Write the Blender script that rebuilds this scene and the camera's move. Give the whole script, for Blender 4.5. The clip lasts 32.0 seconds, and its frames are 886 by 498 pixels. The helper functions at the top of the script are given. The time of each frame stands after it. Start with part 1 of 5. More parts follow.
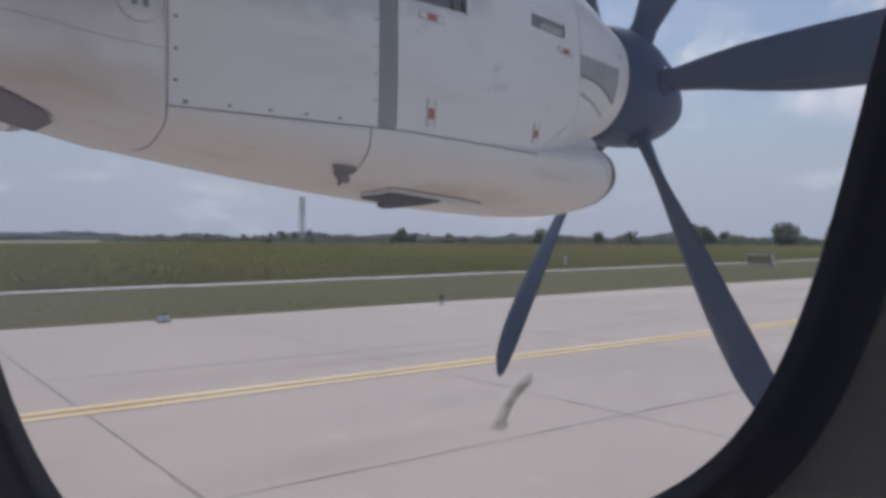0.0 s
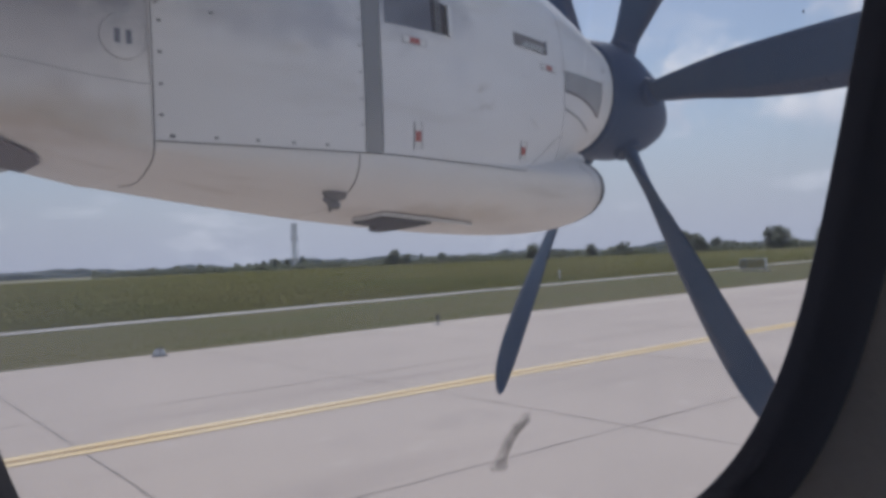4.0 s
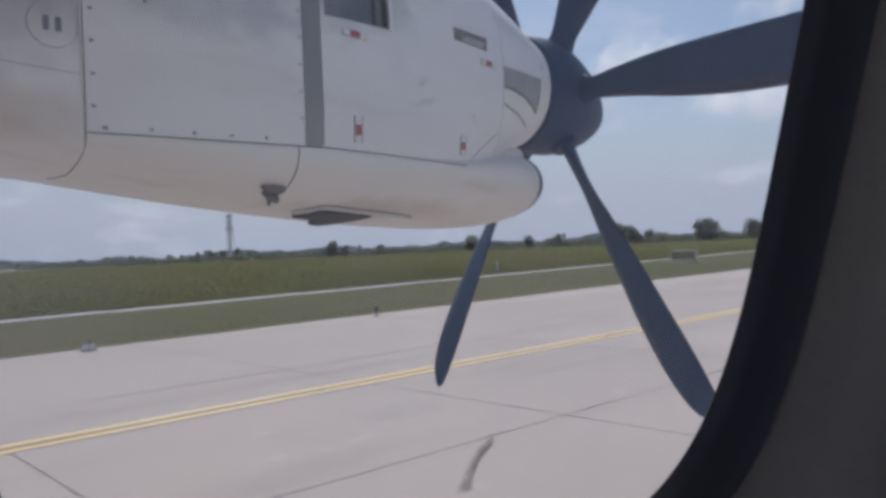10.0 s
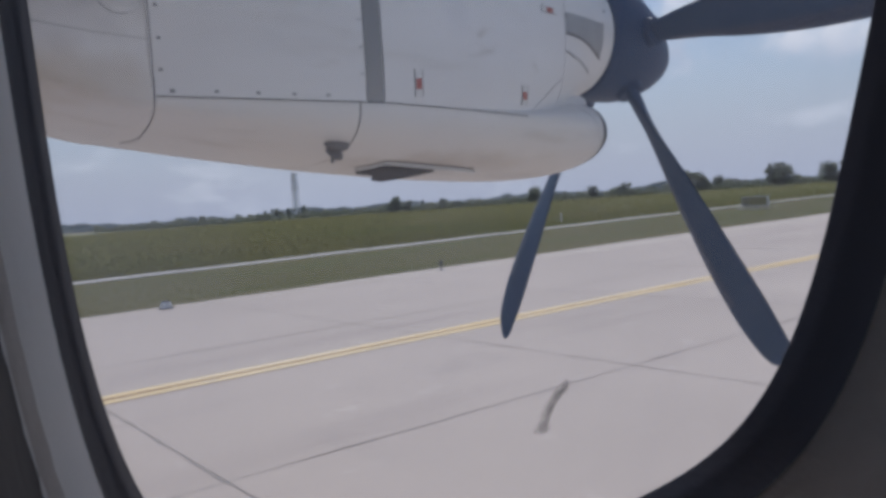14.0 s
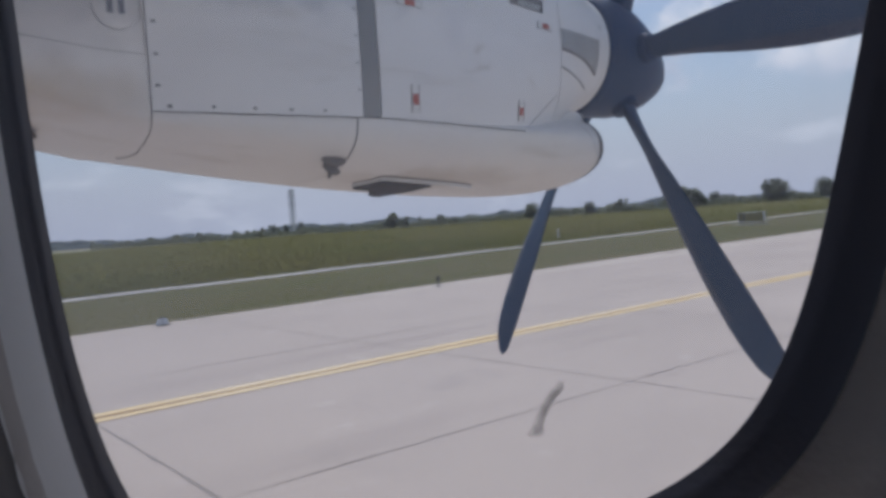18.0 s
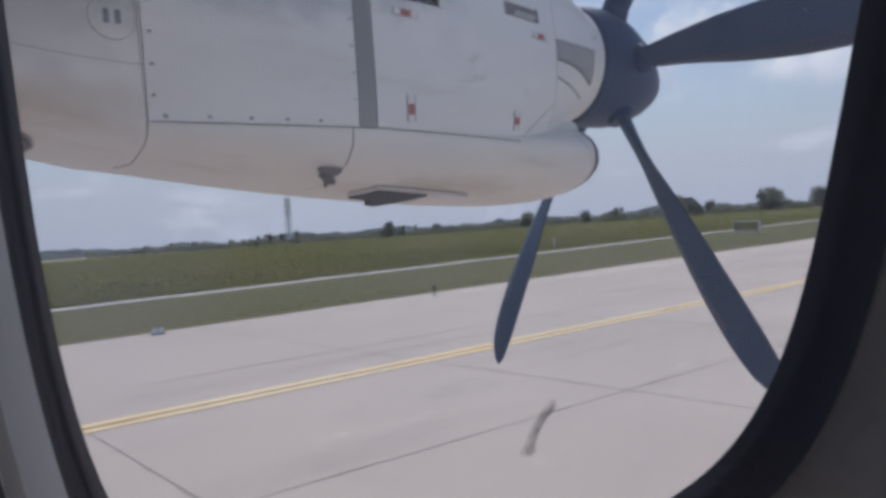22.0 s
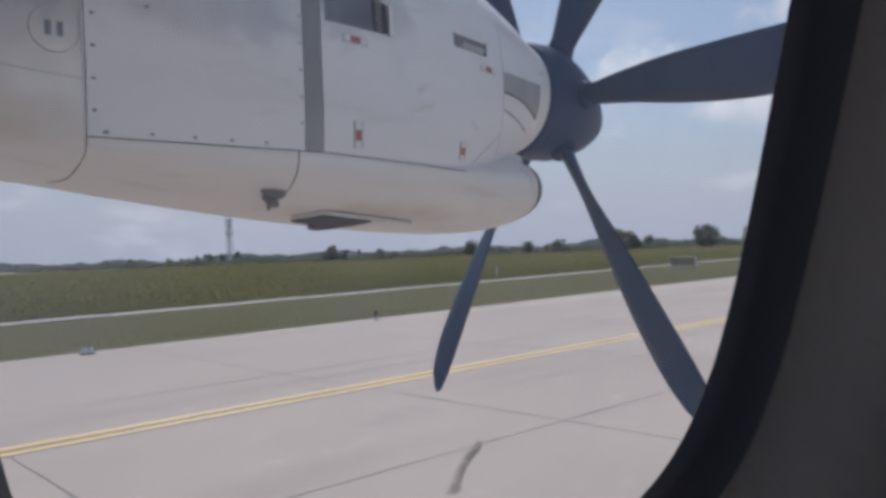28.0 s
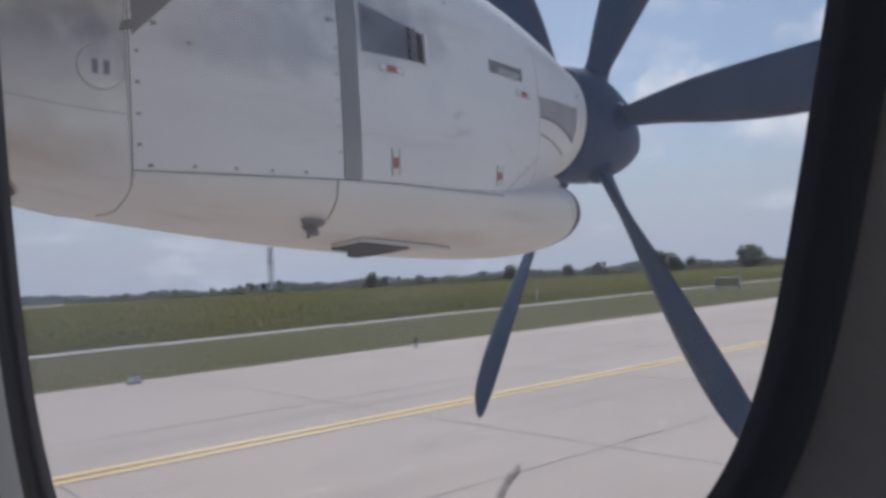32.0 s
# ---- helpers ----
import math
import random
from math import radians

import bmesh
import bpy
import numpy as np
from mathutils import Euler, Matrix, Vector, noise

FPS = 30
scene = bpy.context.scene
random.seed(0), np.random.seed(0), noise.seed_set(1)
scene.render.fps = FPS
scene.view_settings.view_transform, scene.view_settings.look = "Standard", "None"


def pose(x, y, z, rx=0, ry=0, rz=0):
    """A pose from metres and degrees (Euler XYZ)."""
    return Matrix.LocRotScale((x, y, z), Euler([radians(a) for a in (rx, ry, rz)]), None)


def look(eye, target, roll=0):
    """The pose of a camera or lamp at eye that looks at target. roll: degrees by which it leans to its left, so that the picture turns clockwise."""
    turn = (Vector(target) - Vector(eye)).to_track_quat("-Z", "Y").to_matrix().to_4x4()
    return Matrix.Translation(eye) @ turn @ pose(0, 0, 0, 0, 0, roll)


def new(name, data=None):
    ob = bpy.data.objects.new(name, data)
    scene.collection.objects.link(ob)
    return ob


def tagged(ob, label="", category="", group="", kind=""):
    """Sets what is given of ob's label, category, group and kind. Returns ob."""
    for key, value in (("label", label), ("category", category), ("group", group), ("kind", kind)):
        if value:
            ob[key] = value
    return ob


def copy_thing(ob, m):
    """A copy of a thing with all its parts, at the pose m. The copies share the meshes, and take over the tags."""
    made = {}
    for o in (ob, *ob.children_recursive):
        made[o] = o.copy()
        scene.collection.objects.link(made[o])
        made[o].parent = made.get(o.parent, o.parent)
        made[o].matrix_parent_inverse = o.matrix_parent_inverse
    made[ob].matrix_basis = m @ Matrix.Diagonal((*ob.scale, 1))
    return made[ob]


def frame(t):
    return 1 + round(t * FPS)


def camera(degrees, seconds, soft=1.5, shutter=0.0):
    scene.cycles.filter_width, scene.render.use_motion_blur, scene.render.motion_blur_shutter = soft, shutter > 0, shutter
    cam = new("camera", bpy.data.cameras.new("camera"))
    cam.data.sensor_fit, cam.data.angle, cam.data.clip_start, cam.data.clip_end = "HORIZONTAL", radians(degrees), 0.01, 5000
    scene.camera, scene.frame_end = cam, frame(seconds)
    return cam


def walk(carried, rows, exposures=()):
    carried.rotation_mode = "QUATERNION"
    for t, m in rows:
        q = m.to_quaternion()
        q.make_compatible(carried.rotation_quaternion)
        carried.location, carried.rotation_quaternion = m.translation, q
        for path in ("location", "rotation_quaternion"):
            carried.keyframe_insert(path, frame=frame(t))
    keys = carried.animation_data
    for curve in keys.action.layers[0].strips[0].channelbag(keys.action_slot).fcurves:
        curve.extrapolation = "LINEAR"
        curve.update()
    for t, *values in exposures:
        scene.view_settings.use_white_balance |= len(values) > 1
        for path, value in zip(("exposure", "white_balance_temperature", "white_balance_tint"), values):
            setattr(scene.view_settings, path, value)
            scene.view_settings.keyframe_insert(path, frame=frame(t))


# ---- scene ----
cam = camera(59.2, 32.0, 3.8)
PATH = [
    (0, pose(0.0127, 0.0050, 2.4407, 89.24, -0.26, -37.77)),
    (0.5, pose(0.0141, 0.0048, 2.4419, 89.81, 0.62, -38.02)),
    (1, pose(0.0154, 0.0045, 2.4430, 89.36, -0.50, -38.74)),
    (1.5, pose(0.0159, 0.0056, 2.4414, 90.12, 1.57, -40.22)),
    (2, pose(0.0164, 0.0066, 2.4399, 89.19, 2.51, -39.27)),
    (2.5, pose(0.0153, 0.0052, 2.4420, 89.60, 1.89, -38.38)),
    (3, pose(0.0143, 0.0038, 2.4441, 90.54, 2.14, -38.80)),
    (3.5, pose(0.0134, 0.0036, 2.4454, 90.56, 2.63, -38.52)),
    (5.5, pose(0.0099, 0.0026, 2.4506, 91.07, 1.77, -37.26)),
    (6, pose(0.0090, 0.0023, 2.4519, 90.78, 1.34, -39.77)),
    (6.5, pose(0.0111, 0.0040, 2.4504, 89.93, 2.60, -37.18)),
    (7, pose(0.0132, 0.0056, 2.4489, 90.59, 2.52, -38.61)),
    (7.5, pose(0.0113, 0.0045, 2.4487, 90.20, 3.34, -38.48)),
    (8, pose(0.0094, 0.0034, 2.4486, 91.16, 2.36, -39.95)),
    (8.5, pose(0.0063, 0.0029, 2.4524, 89.34, 2.41, -40.42)),
    (9, pose(0.0033, 0.0024, 2.4562, 89.98, 2.68, -42.06)),
    (9.5, pose(0.0021, 0.0015, 2.4568, 89.87, 2.78, -42.06)),
    (10, pose(0.0010, 0.0005, 2.4574, 89.84, 2.52, -42.78)),
    (10.5, pose(0.0038, 0.0029, 2.4550, 89.82, 2.58, -43.19)),
    (11, pose(0.0066, 0.0052, 2.4526, 89.26, 2.99, -43.07)),
    (11.5, pose(0.0071, 0.0070, 2.4492, 86.88, 2.99, -42.63)),
    (12, pose(0.0076, 0.0087, 2.4458, 85.40, 3.61, -42.39)),
    (12.5, pose(0.0034, 0.0046, 2.4490, 84.73, 4.87, -43.19)),
    (13, pose(-0.0009, 0.0004, 2.4523, 86.18, 5.35, -36.41)),
    (13.5, pose(-0.0017, 0.0003, 2.4542, 86.64, 4.70, -39.04)),
    (14, pose(-0.0026, 0.0002, 2.4562, 86.68, 4.04, -38.17)),
    (14.5, pose(-0.0024, -0.0002, 2.4561, 87.44, 3.79, -37.94)),
    (16.5, pose(-0.0016, -0.0018, 2.4559, 87.73, 3.12, -38.92)),
    (17, pose(-0.0014, -0.0022, 2.4559, 87.84, 3.02, -39.42)),
    (17.5, pose(-0.0012, -0.0006, 2.4539, 87.86, 4.03, -38.18)),
    (18, pose(-0.0010, 0.0010, 2.4519, 87.85, 4.11, -38.38)),
    (18.5, pose(-0.0002, 0.0030, 2.4525, 88.33, 3.37, -39.07)),
    (19, pose(0.0006, 0.0050, 2.4531, 87.66, 4.17, -37.79)),
    (19.5, pose(-0.0003, 0.0024, 2.4533, 88.39, 4.07, -38.99)),
    (20, pose(-0.0011, -0.0002, 2.4536, 88.66, 3.87, -39.45)),
    (20.5, pose(-0.0006, 0.0005, 2.4530, 88.38, 3.56, -37.93)),
    (21, pose(-0.0001, 0.0013, 2.4525, 88.30, 4.38, -38.25)),
    (21.5, pose(-0.0005, 0.0004, 2.4536, 88.22, 3.96, -38.39)),
    (22, pose(-0.0008, -0.0006, 2.4548, 88.47, 4.10, -38.67)),
    (22.5, pose(-0.0011, -0.0012, 2.4560, 88.47, 3.37, -38.70)),
    (23, pose(-0.0014, -0.0018, 2.4571, 89.09, 3.38, -39.99)),
    (23.5, pose(-0.0009, -0.0002, 2.4558, 89.09, 3.16, -39.65)),
    (24, pose(-0.0004, 0.0013, 2.4545, 88.31, 3.23, -38.29)),
    (24.5, pose(-0.0009, -0.0003, 2.4557, 89.22, 3.18, -40.00)),
    (25, pose(-0.0013, -0.0020, 2.4568, 89.76, 3.45, -39.69)),
    (25.5, pose(-0.0015, -0.0028, 2.4572, 89.88, 3.30, -40.28)),
    (27.5, pose(-0.0023, -0.0061, 2.4586, 89.94, 2.32, -42.37)),
    (28, pose(-0.0026, -0.0069, 2.4590, 90.19, 2.25, -42.81)),
    (28.5, pose(-0.0008, -0.0052, 2.4588, 90.07, 2.49, -43.35)),
    (29, pose(0.0012, -0.0056, 2.4586, 90.34, 3.09, -42.59)),
    (29.5, pose(-0.0004, -0.0042, 2.4581, 90.01, 3.59, -40.40)),
    (30, pose(-0.0022, -0.0046, 2.4577, 90.60, 3.72, -39.85)),
    (30.5, pose(-0.0020, -0.0054, 2.4561, 91.27, 3.78, -39.91)),
    (31, pose(-0.0017, -0.0063, 2.4545, 91.71, 4.17, -40.11)),
    (31.5, pose(-0.0025, -0.0078, 2.4566, 91.92, 3.63, -39.11)),
    (32, pose(-0.0034, -0.0092, 2.4586, 92.19, 3.25, -39.92)),
]
EXPOSURE = [  # seconds, stops, kelvin, tint
    (0.0, -0.02, 6400, 11), (4.0, 0.0, 6400, 11), (9.0, 0.06, 6370, 11), (13.0, 0.04, 6260, 11), (17.0, 0.04, 6260, 11),
    (20.0, 0.05, 6260, 11), (24.0, 0.12, 6370, 11.5), (28.0, 0.08, 6460, 11), (32.0, 0.09, 6400, 10)]
walk(cam, PATH, EXPOSURE)

# ---- world, sun ----
TO_SUN = Vector((0.40, 0.50, 1.0)).normalized()
world = bpy.data.worlds.new("sky")
scene.world = world
world.use_nodes = True
wt = world.node_tree
wt.nodes.clear()


def wnode(kind, **values):
    n = wt.nodes.new(kind)
    for key, value in values.items():
        n.inputs[key].default_value = value
    return n


sky = wt.nodes.new("ShaderNodeTexSky")
sky.sky_type, sky.sun_disc = "NISHITA", False
sky.sun_elevation = math.asin(TO_SUN.z)
sky.sun_rotation = math.atan2(TO_SUN.x, TO_SUN.y)
sky.air_density, sky.dust_density, sky.ozone_density = 1.0, 1.9, 3.5
coord = wt.nodes.new("ShaderNodeTexCoord")
split = wt.nodes.new("ShaderNodeSeparateXYZ")
wt.links.new(coord.outputs["Generated"], split.inputs[0])
up = wnode("ShaderNodeMath")
up.operation = "MAXIMUM"
up.inputs[1].default_value = 0.02
wt.links.new(split.outputs["Z"], up.inputs[0])
lift = wt.nodes.new("ShaderNodeMath")
lift.operation = "ADD"
lift.inputs[1].default_value = 0.30
wt.links.new(up.outputs[0], lift.inputs[0])
flat = wt.nodes.new("ShaderNodeVectorMath")
flat.operation = "DIVIDE"
spread = wt.nodes.new("ShaderNodeCombineXYZ")
for k in range(3):
    wt.links.new(lift.outputs[0], spread.inputs[k])
wt.links.new(coord.outputs["Generated"], flat.inputs[0])
wt.links.new(spread.outputs[0], flat.inputs[1])
puff = wnode("ShaderNodeTexNoise", Scale=2.6, Detail=10.0, Roughness=0.55)
wt.links.new(flat.outputs[0], puff.inputs["Vector"])
cover = wt.nodes.new("ShaderNodeValToRGB")
cover.color_ramp.elements[0].position, cover.color_ramp.elements[1].position = 0.55, 0.80
cover.color_ramp.elements[0].color = (0, 0, 0, 1)
cover.color_ramp.elements[1].color = (0.85, 0.85, 0.85, 1)
wt.links.new(puff.outputs["Fac"], cover.inputs[0])
mixer = wt.nodes.new("ShaderNodeMix")
mixer.data_type = "RGBA"
mixer.inputs["B"].default_value = (7.4, 7.8, 8.8, 1)
wt.links.new(cover.outputs[0], mixer.inputs["Factor"])
fade = wt.nodes.new("ShaderNodeMapRange")
fade.interpolation_type = "SMOOTHERSTEP"
fade.inputs["From Min"].default_value, fade.inputs["From Max"].default_value = -0.02, 0.26
fade.inputs["To Min"].default_value, fade.inputs["To Max"].default_value = 0.92, 0.0
wt.links.new(split.outputs["Z"], fade.inputs["Value"])
haze = wt.nodes.new("ShaderNodeMix")
haze.data_type = "RGBA"
haze.inputs["B"].default_value = (4.5, 5.0, 6.4, 1)
wt.links.new(fade.outputs[0], haze.inputs["Factor"])
wt.links.new(sky.outputs[0], haze.inputs["A"])
wt.links.new(haze.outputs["Result"], mixer.inputs["A"])


def cumulus(below_it, az, el, wide, tall, scale):
    """A heaped cloud low in the sky: a ragged bright top over a grey base."""
    az, el = radians(az), radians(el)
    axes = (Vector((math.cos(az), -math.sin(az), 0)) / wide, Vector((-math.sin(az) * math.sin(el), -math.cos(az) * math.sin(el), math.cos(el))) / tall)
    ahead = Vector((math.sin(az) * math.cos(el), math.cos(az) * math.cos(el), math.sin(el)))
    coords = []
    for axis in axes:
        off = wt.nodes.new("ShaderNodeVectorMath")
        off.operation = "SUBTRACT"
        off.inputs[1].default_value = ahead
        wt.links.new(coord.outputs["Generated"], off.inputs[0])
        dot = wt.nodes.new("ShaderNodeVectorMath")
        dot.operation = "DOT_PRODUCT"
        dot.inputs[1].default_value = axis
        wt.links.new(off.outputs[0], dot.inputs[0])
        coords.append(dot.outputs["Value"])
    place = wt.nodes.new("ShaderNodeCombineXYZ")
    wt.links.new(coords[0], place.inputs[0])
    wt.links.new(coords[1], place.inputs[1])
    size = wt.nodes.new("ShaderNodeVectorMath")
    size.operation = "LENGTH"
    wt.links.new(place.outputs[0], size.inputs[0])
    lumps = wnode("ShaderNodeTexNoise", Scale=scale, Detail=8.0, Roughness=0.55)
    wt.links.new(coord.outputs["Generated"], lumps.inputs["Vector"])
    body = wt.nodes.new("ShaderNodeMath")
    body.operation = "MULTIPLY_ADD"
    body.inputs[1].default_value = 4.4
    wt.links.new(lumps.outputs["Fac"], body.inputs[0])
    less = wt.nodes.new("ShaderNodeMath")
    less.operation = "SUBTRACT"
    less.inputs[0].default_value = -1.55
    wt.links.new(size.outputs["Value"], less.inputs[1])
    wt.links.new(less.outputs[0], body.inputs[2])
    edge = wt.nodes.new("ShaderNodeMapRange")
    edge.interpolation_type = "SMOOTHSTEP"
    edge.inputs["From Min"].default_value, edge.inputs["From Max"].default_value = 0.0, 0.9
    edge.inputs["To Max"].default_value = 0.8
    wt.links.new(body.outputs[0], edge.inputs["Value"])
    tone = wt.nodes.new("ShaderNodeMapRange")
    tone.inputs["From Min"].default_value, tone.inputs["From Max"].default_value = -0.7, 0.5
    wt.links.new(coords[1], tone.inputs["Value"])
    tint = wt.nodes.new("ShaderNodeMix")
    tint.data_type = "RGBA"
    tint.inputs["A"].default_value, tint.inputs["B"].default_value = (4.7, 5.2, 6.6, 1), (10.0, 10.0, 10.4, 1)
    wt.links.new(tone.outputs[0], tint.inputs["Factor"])
    out = wt.nodes.new("ShaderNodeMix")
    out.data_type = "RGBA"
    wt.links.new(edge.outputs[0], out.inputs["Factor"])
    wt.links.new(below_it, out.inputs["A"])
    wt.links.new(tint.outputs["Result"], out.inputs["B"])
    return out.outputs["Result"]


heaped = cumulus(mixer.outputs["Result"], 62.5, 9.0, 0.26, 0.055, 10)
heaped = cumulus(heaped, 56.8, 11.8, 0.125, 0.085, 12)
heaped = cumulus(heaped, 67.0, 15.6, 0.11, 0.075, 13)
heaped = cumulus(heaped, 20.0, 24.0, 0.30, 0.06, 9)
back = wnode("ShaderNodeBackground", Strength=0.092)
wt.links.new(heaped, back.inputs["Color"])
wout = wt.nodes.new("ShaderNodeOutputWorld")
wt.links.new(back.outputs[0], wout.inputs[0])

sun = new("sun", bpy.data.lights.new("sun", "SUN"))
sun.data.energy, sun.data.angle, sun.data.color = 2.5, radians(0.6), (1.0, 0.985, 0.97)
sun.matrix_world = look(TO_SUN * 60, (0, 0, 0))


# ---- materials ----
def surface(name, colour, second=None, rough=0.6, metal=0.0, scale=3.0, fine=60.0, amount=0.5, bump=0.05, gloss=0.5, island=0.0, stretch=(1, 1, 1)):
    """A surface whose colour drifts between two tones at a large and a fine scale, in metres."""
    m = bpy.data.materials.new(name)
    m.use_nodes = True
    t = m.node_tree
    b = t.nodes["Principled BSDF"]
    second = second or tuple(c * 0.75 for c in colour)
    pos = t.nodes.new("ShaderNodeNewGeometry")
    mapping = t.nodes.new("ShaderNodeMapping")
    mapping.inputs["Scale"].default_value = stretch
    t.links.new(pos.outputs["Position"], mapping.inputs[0])
    big = t.nodes.new("ShaderNodeTexNoise")
    big.inputs["Scale"].default_value, big.inputs["Detail"].default_value = scale, 6
    small = t.nodes.new("ShaderNodeTexNoise")
    small.inputs["Scale"].default_value, small.inputs["Detail"].default_value = fine, 4
    for n in (big, small):
        t.links.new(mapping.outputs[0], n.inputs["Vector"])
    ramp = t.nodes.new("ShaderNodeMapRange")
    ramp.inputs["From Min"].default_value, ramp.inputs["From Max"].default_value = 0.36, 0.68
    t.links.new(big.outputs["Fac"], ramp.inputs["Value"])
    add = t.nodes.new("ShaderNodeMath")
    add.operation = "MULTIPLY_ADD"
    add.inputs[1].default_value = 0.35
    t.links.new(small.outputs["Fac"], add.inputs[0])
    scaled = t.nodes.new("ShaderNodeMath")
    scaled.operation = "MULTIPLY"
    scaled.inputs[1].default_value = amount
    t.links.new(ramp.outputs[0], scaled.inputs[0])
    t.links.new(scaled.outputs[0], add.inputs[2])
    last = add
    if island:
        info = t.nodes.new("ShaderNodeObjectInfo" if island > 0 else "ShaderNodeNewGeometry")
        more = t.nodes.new("ShaderNodeMath")
        more.operation = "MULTIPLY_ADD"
        more.inputs[1].default_value = abs(island)
        t.links.new(info.outputs["Random" if island > 0 else "Random Per Island"], more.inputs[0])
        t.links.new(add.outputs[0], more.inputs[2])
        last = more
    mix = t.nodes.new("ShaderNodeMix")
    mix.data_type = "RGBA"
    mix.inputs["A"].default_value, mix.inputs["B"].default_value = (*colour, 1), (*second, 1)
    t.links.new(last.outputs[0], mix.inputs["Factor"])
    t.links.new(mix.outputs["Result"], b.inputs["Base Color"])
    b.inputs["Roughness"].default_value, b.inputs["Metallic"].default_value = rough, metal
    b.inputs["Specular IOR Level"].default_value = gloss
    if bump:
        h = t.nodes.new("ShaderNodeBump")
        h.inputs["Strength"].default_value, h.inputs["Distance"].default_value = 0.5, bump
        t.links.new(small.outputs["Fac"], h.inputs["Height"])
        t.links.new(h.outputs[0], b.inputs["Normal"])
    return m


WHITE = surface("white_aircraft_paint", (0.86, 0.86, 0.86), (0.70, 0.685, 0.66), 0.42, scale=1.6, fine=14, amount=0.45, bump=0.002, stretch=(0.5, 1, 1.6))
BELLY = surface("sooted_shaded_white_paint", (0.82, 0.81, 0.79), (0.72, 0.685, 0.63), 0.45, scale=1.3, fine=18, amount=0.6, bump=0.002, stretch=(0.35, 1, 1.5))
BAND = surface("grey_heat_strip", (0.30, 0.30, 0.30), (0.22, 0.22, 0.22), 0.45, metal=0.3, scale=3, fine=60, bump=0.001)
STAIN = surface("sooted_shaded_recess", (0.24, 0.26, 0.30), (0.10, 0.11, 0.14), 0.55, scale=9, fine=40, amount=0.9, bump=0.001)
SEAM = surface("dark_seam", (0.03, 0.03, 0.03), (0.015, 0.015, 0.015), 0.8, scale=10)
STEEL = surface("dull_metal", (0.35, 0.35, 0.36), (0.2, 0.2, 0.2), 0.35, metal=0.9, scale=8)
CORNER = surface("dark_grey_panel", (0.24, 0.225, 0.22), (0.17, 0.16, 0.155), 0.6, scale=8, fine=50, bump=0.001)
GRILLE = surface("grey_inlet_panel", (0.45, 0.46, 0.46), (0.32, 0.33, 0.33), 0.5, scale=6)
SOOT = surface("black_inlet", (0.02, 0.02, 0.022), (0.035, 0.033, 0.03), 0.7, scale=9)
DUCT = surface("shadow_grey_duct", (0.10, 0.10, 0.11), (0.05, 0.05, 0.055), 0.6, scale=9)
SCORCH = surface("scorched_brown_metal", (0.085, 0.070, 0.066), (0.13, 0.105, 0.095), 0.7, scale=6, bump=0.001)
RED = surface("faded_red_marking", (0.46, 0.10, 0.08), (0.40, 0.14, 0.11), 0.5, scale=20, bump=0)
DECAL = surface("white_marking", (0.8, 0.8, 0.78), (0.7, 0.7, 0.68), 0.5, scale=20, bump=0)
# dark propeller tones, with the blue veil of haze put into them
BLADE = surface("blue_hazed_blade_paint", (0.015, 0.050, 0.108), (0.024, 0.062, 0.126), 0.65, scale=4, fine=80, bump=0.001, gloss=0.25)
BOOT = surface("worn_blade_edge", (0.017, 0.040, 0.090), (0.032, 0.054, 0.105), 0.5, metal=0.1, scale=9)
SPIN = surface("blue_hazed_spinner_paint", (0.005, 0.036, 0.096), (0.012, 0.046, 0.110), 0.5, scale=4, fine=50, bump=0.001, gloss=0.3)
RUBBER = surface("black_window_seal", (0.080, 0.080, 0.100), (0.096, 0.096, 0.116), 0.6, scale=9, fine=220, amount=0.5, bump=0.0006, gloss=0.3)
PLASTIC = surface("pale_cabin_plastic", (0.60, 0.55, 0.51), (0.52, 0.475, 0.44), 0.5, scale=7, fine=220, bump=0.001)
# paler copy of the cabin plastic for the lit aft side
LIT_PLASTIC = surface("lit_cabin_plastic", (0.90, 0.885, 0.86), (0.86, 0.85, 0.83), 0.5, scale=7, fine=220, bump=0.0005)
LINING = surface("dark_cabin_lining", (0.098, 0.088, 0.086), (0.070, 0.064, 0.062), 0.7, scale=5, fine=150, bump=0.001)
CONCRETE = surface("pale_concrete", (0.490, 0.422, 0.378), (0.410, 0.353, 0.316), 0.85, scale=0.16, fine=9, amount=0.5, bump=0.004, gloss=0.2, island=0.22)
SHOULDER = surface("pale_shoulder_concrete", (0.54, 0.475, 0.425), (0.46, 0.40, 0.355), 0.9, scale=0.25, fine=7, amount=0.7, bump=0.004, gloss=0.2, island=0.15, stretch=(0.4, 1, 1))
FARCON = surface("worn_concrete", (0.43, 0.395, 0.37), (0.36, 0.33, 0.31), 0.85, scale=0.05, fine=3, amount=0.6, bump=0, gloss=0.2)
# concrete brightened for the kerb: its sunlight is in the colour
KERB = surface("sunlit_kerb_concrete", (0.68, 0.64, 0.59), (0.57, 0.535, 0.49), 0.85, scale=0.4, fine=6, amount=0.6, bump=0, gloss=0.2, island=0.2)
JOINT = surface("tar_joint", (0.23, 0.205, 0.185), (0.34, 0.305, 0.28), 0.9, scale=0.8, fine=20, amount=0.8, bump=0.003, gloss=0.2)
YELLOW = surface("worn_yellow_paint", (0.78, 0.58, 0.29), (0.75, 0.62, 0.42), 0.7, scale=0.25, fine=25, amount=0.9, bump=0.001, gloss=0.3)
MIDDLE = surface("brown_worn_paint", (0.27, 0.165, 0.075), (0.36, 0.25, 0.145), 0.8, scale=0.5, fine=20, amount=0.8, bump=0, gloss=0.2)
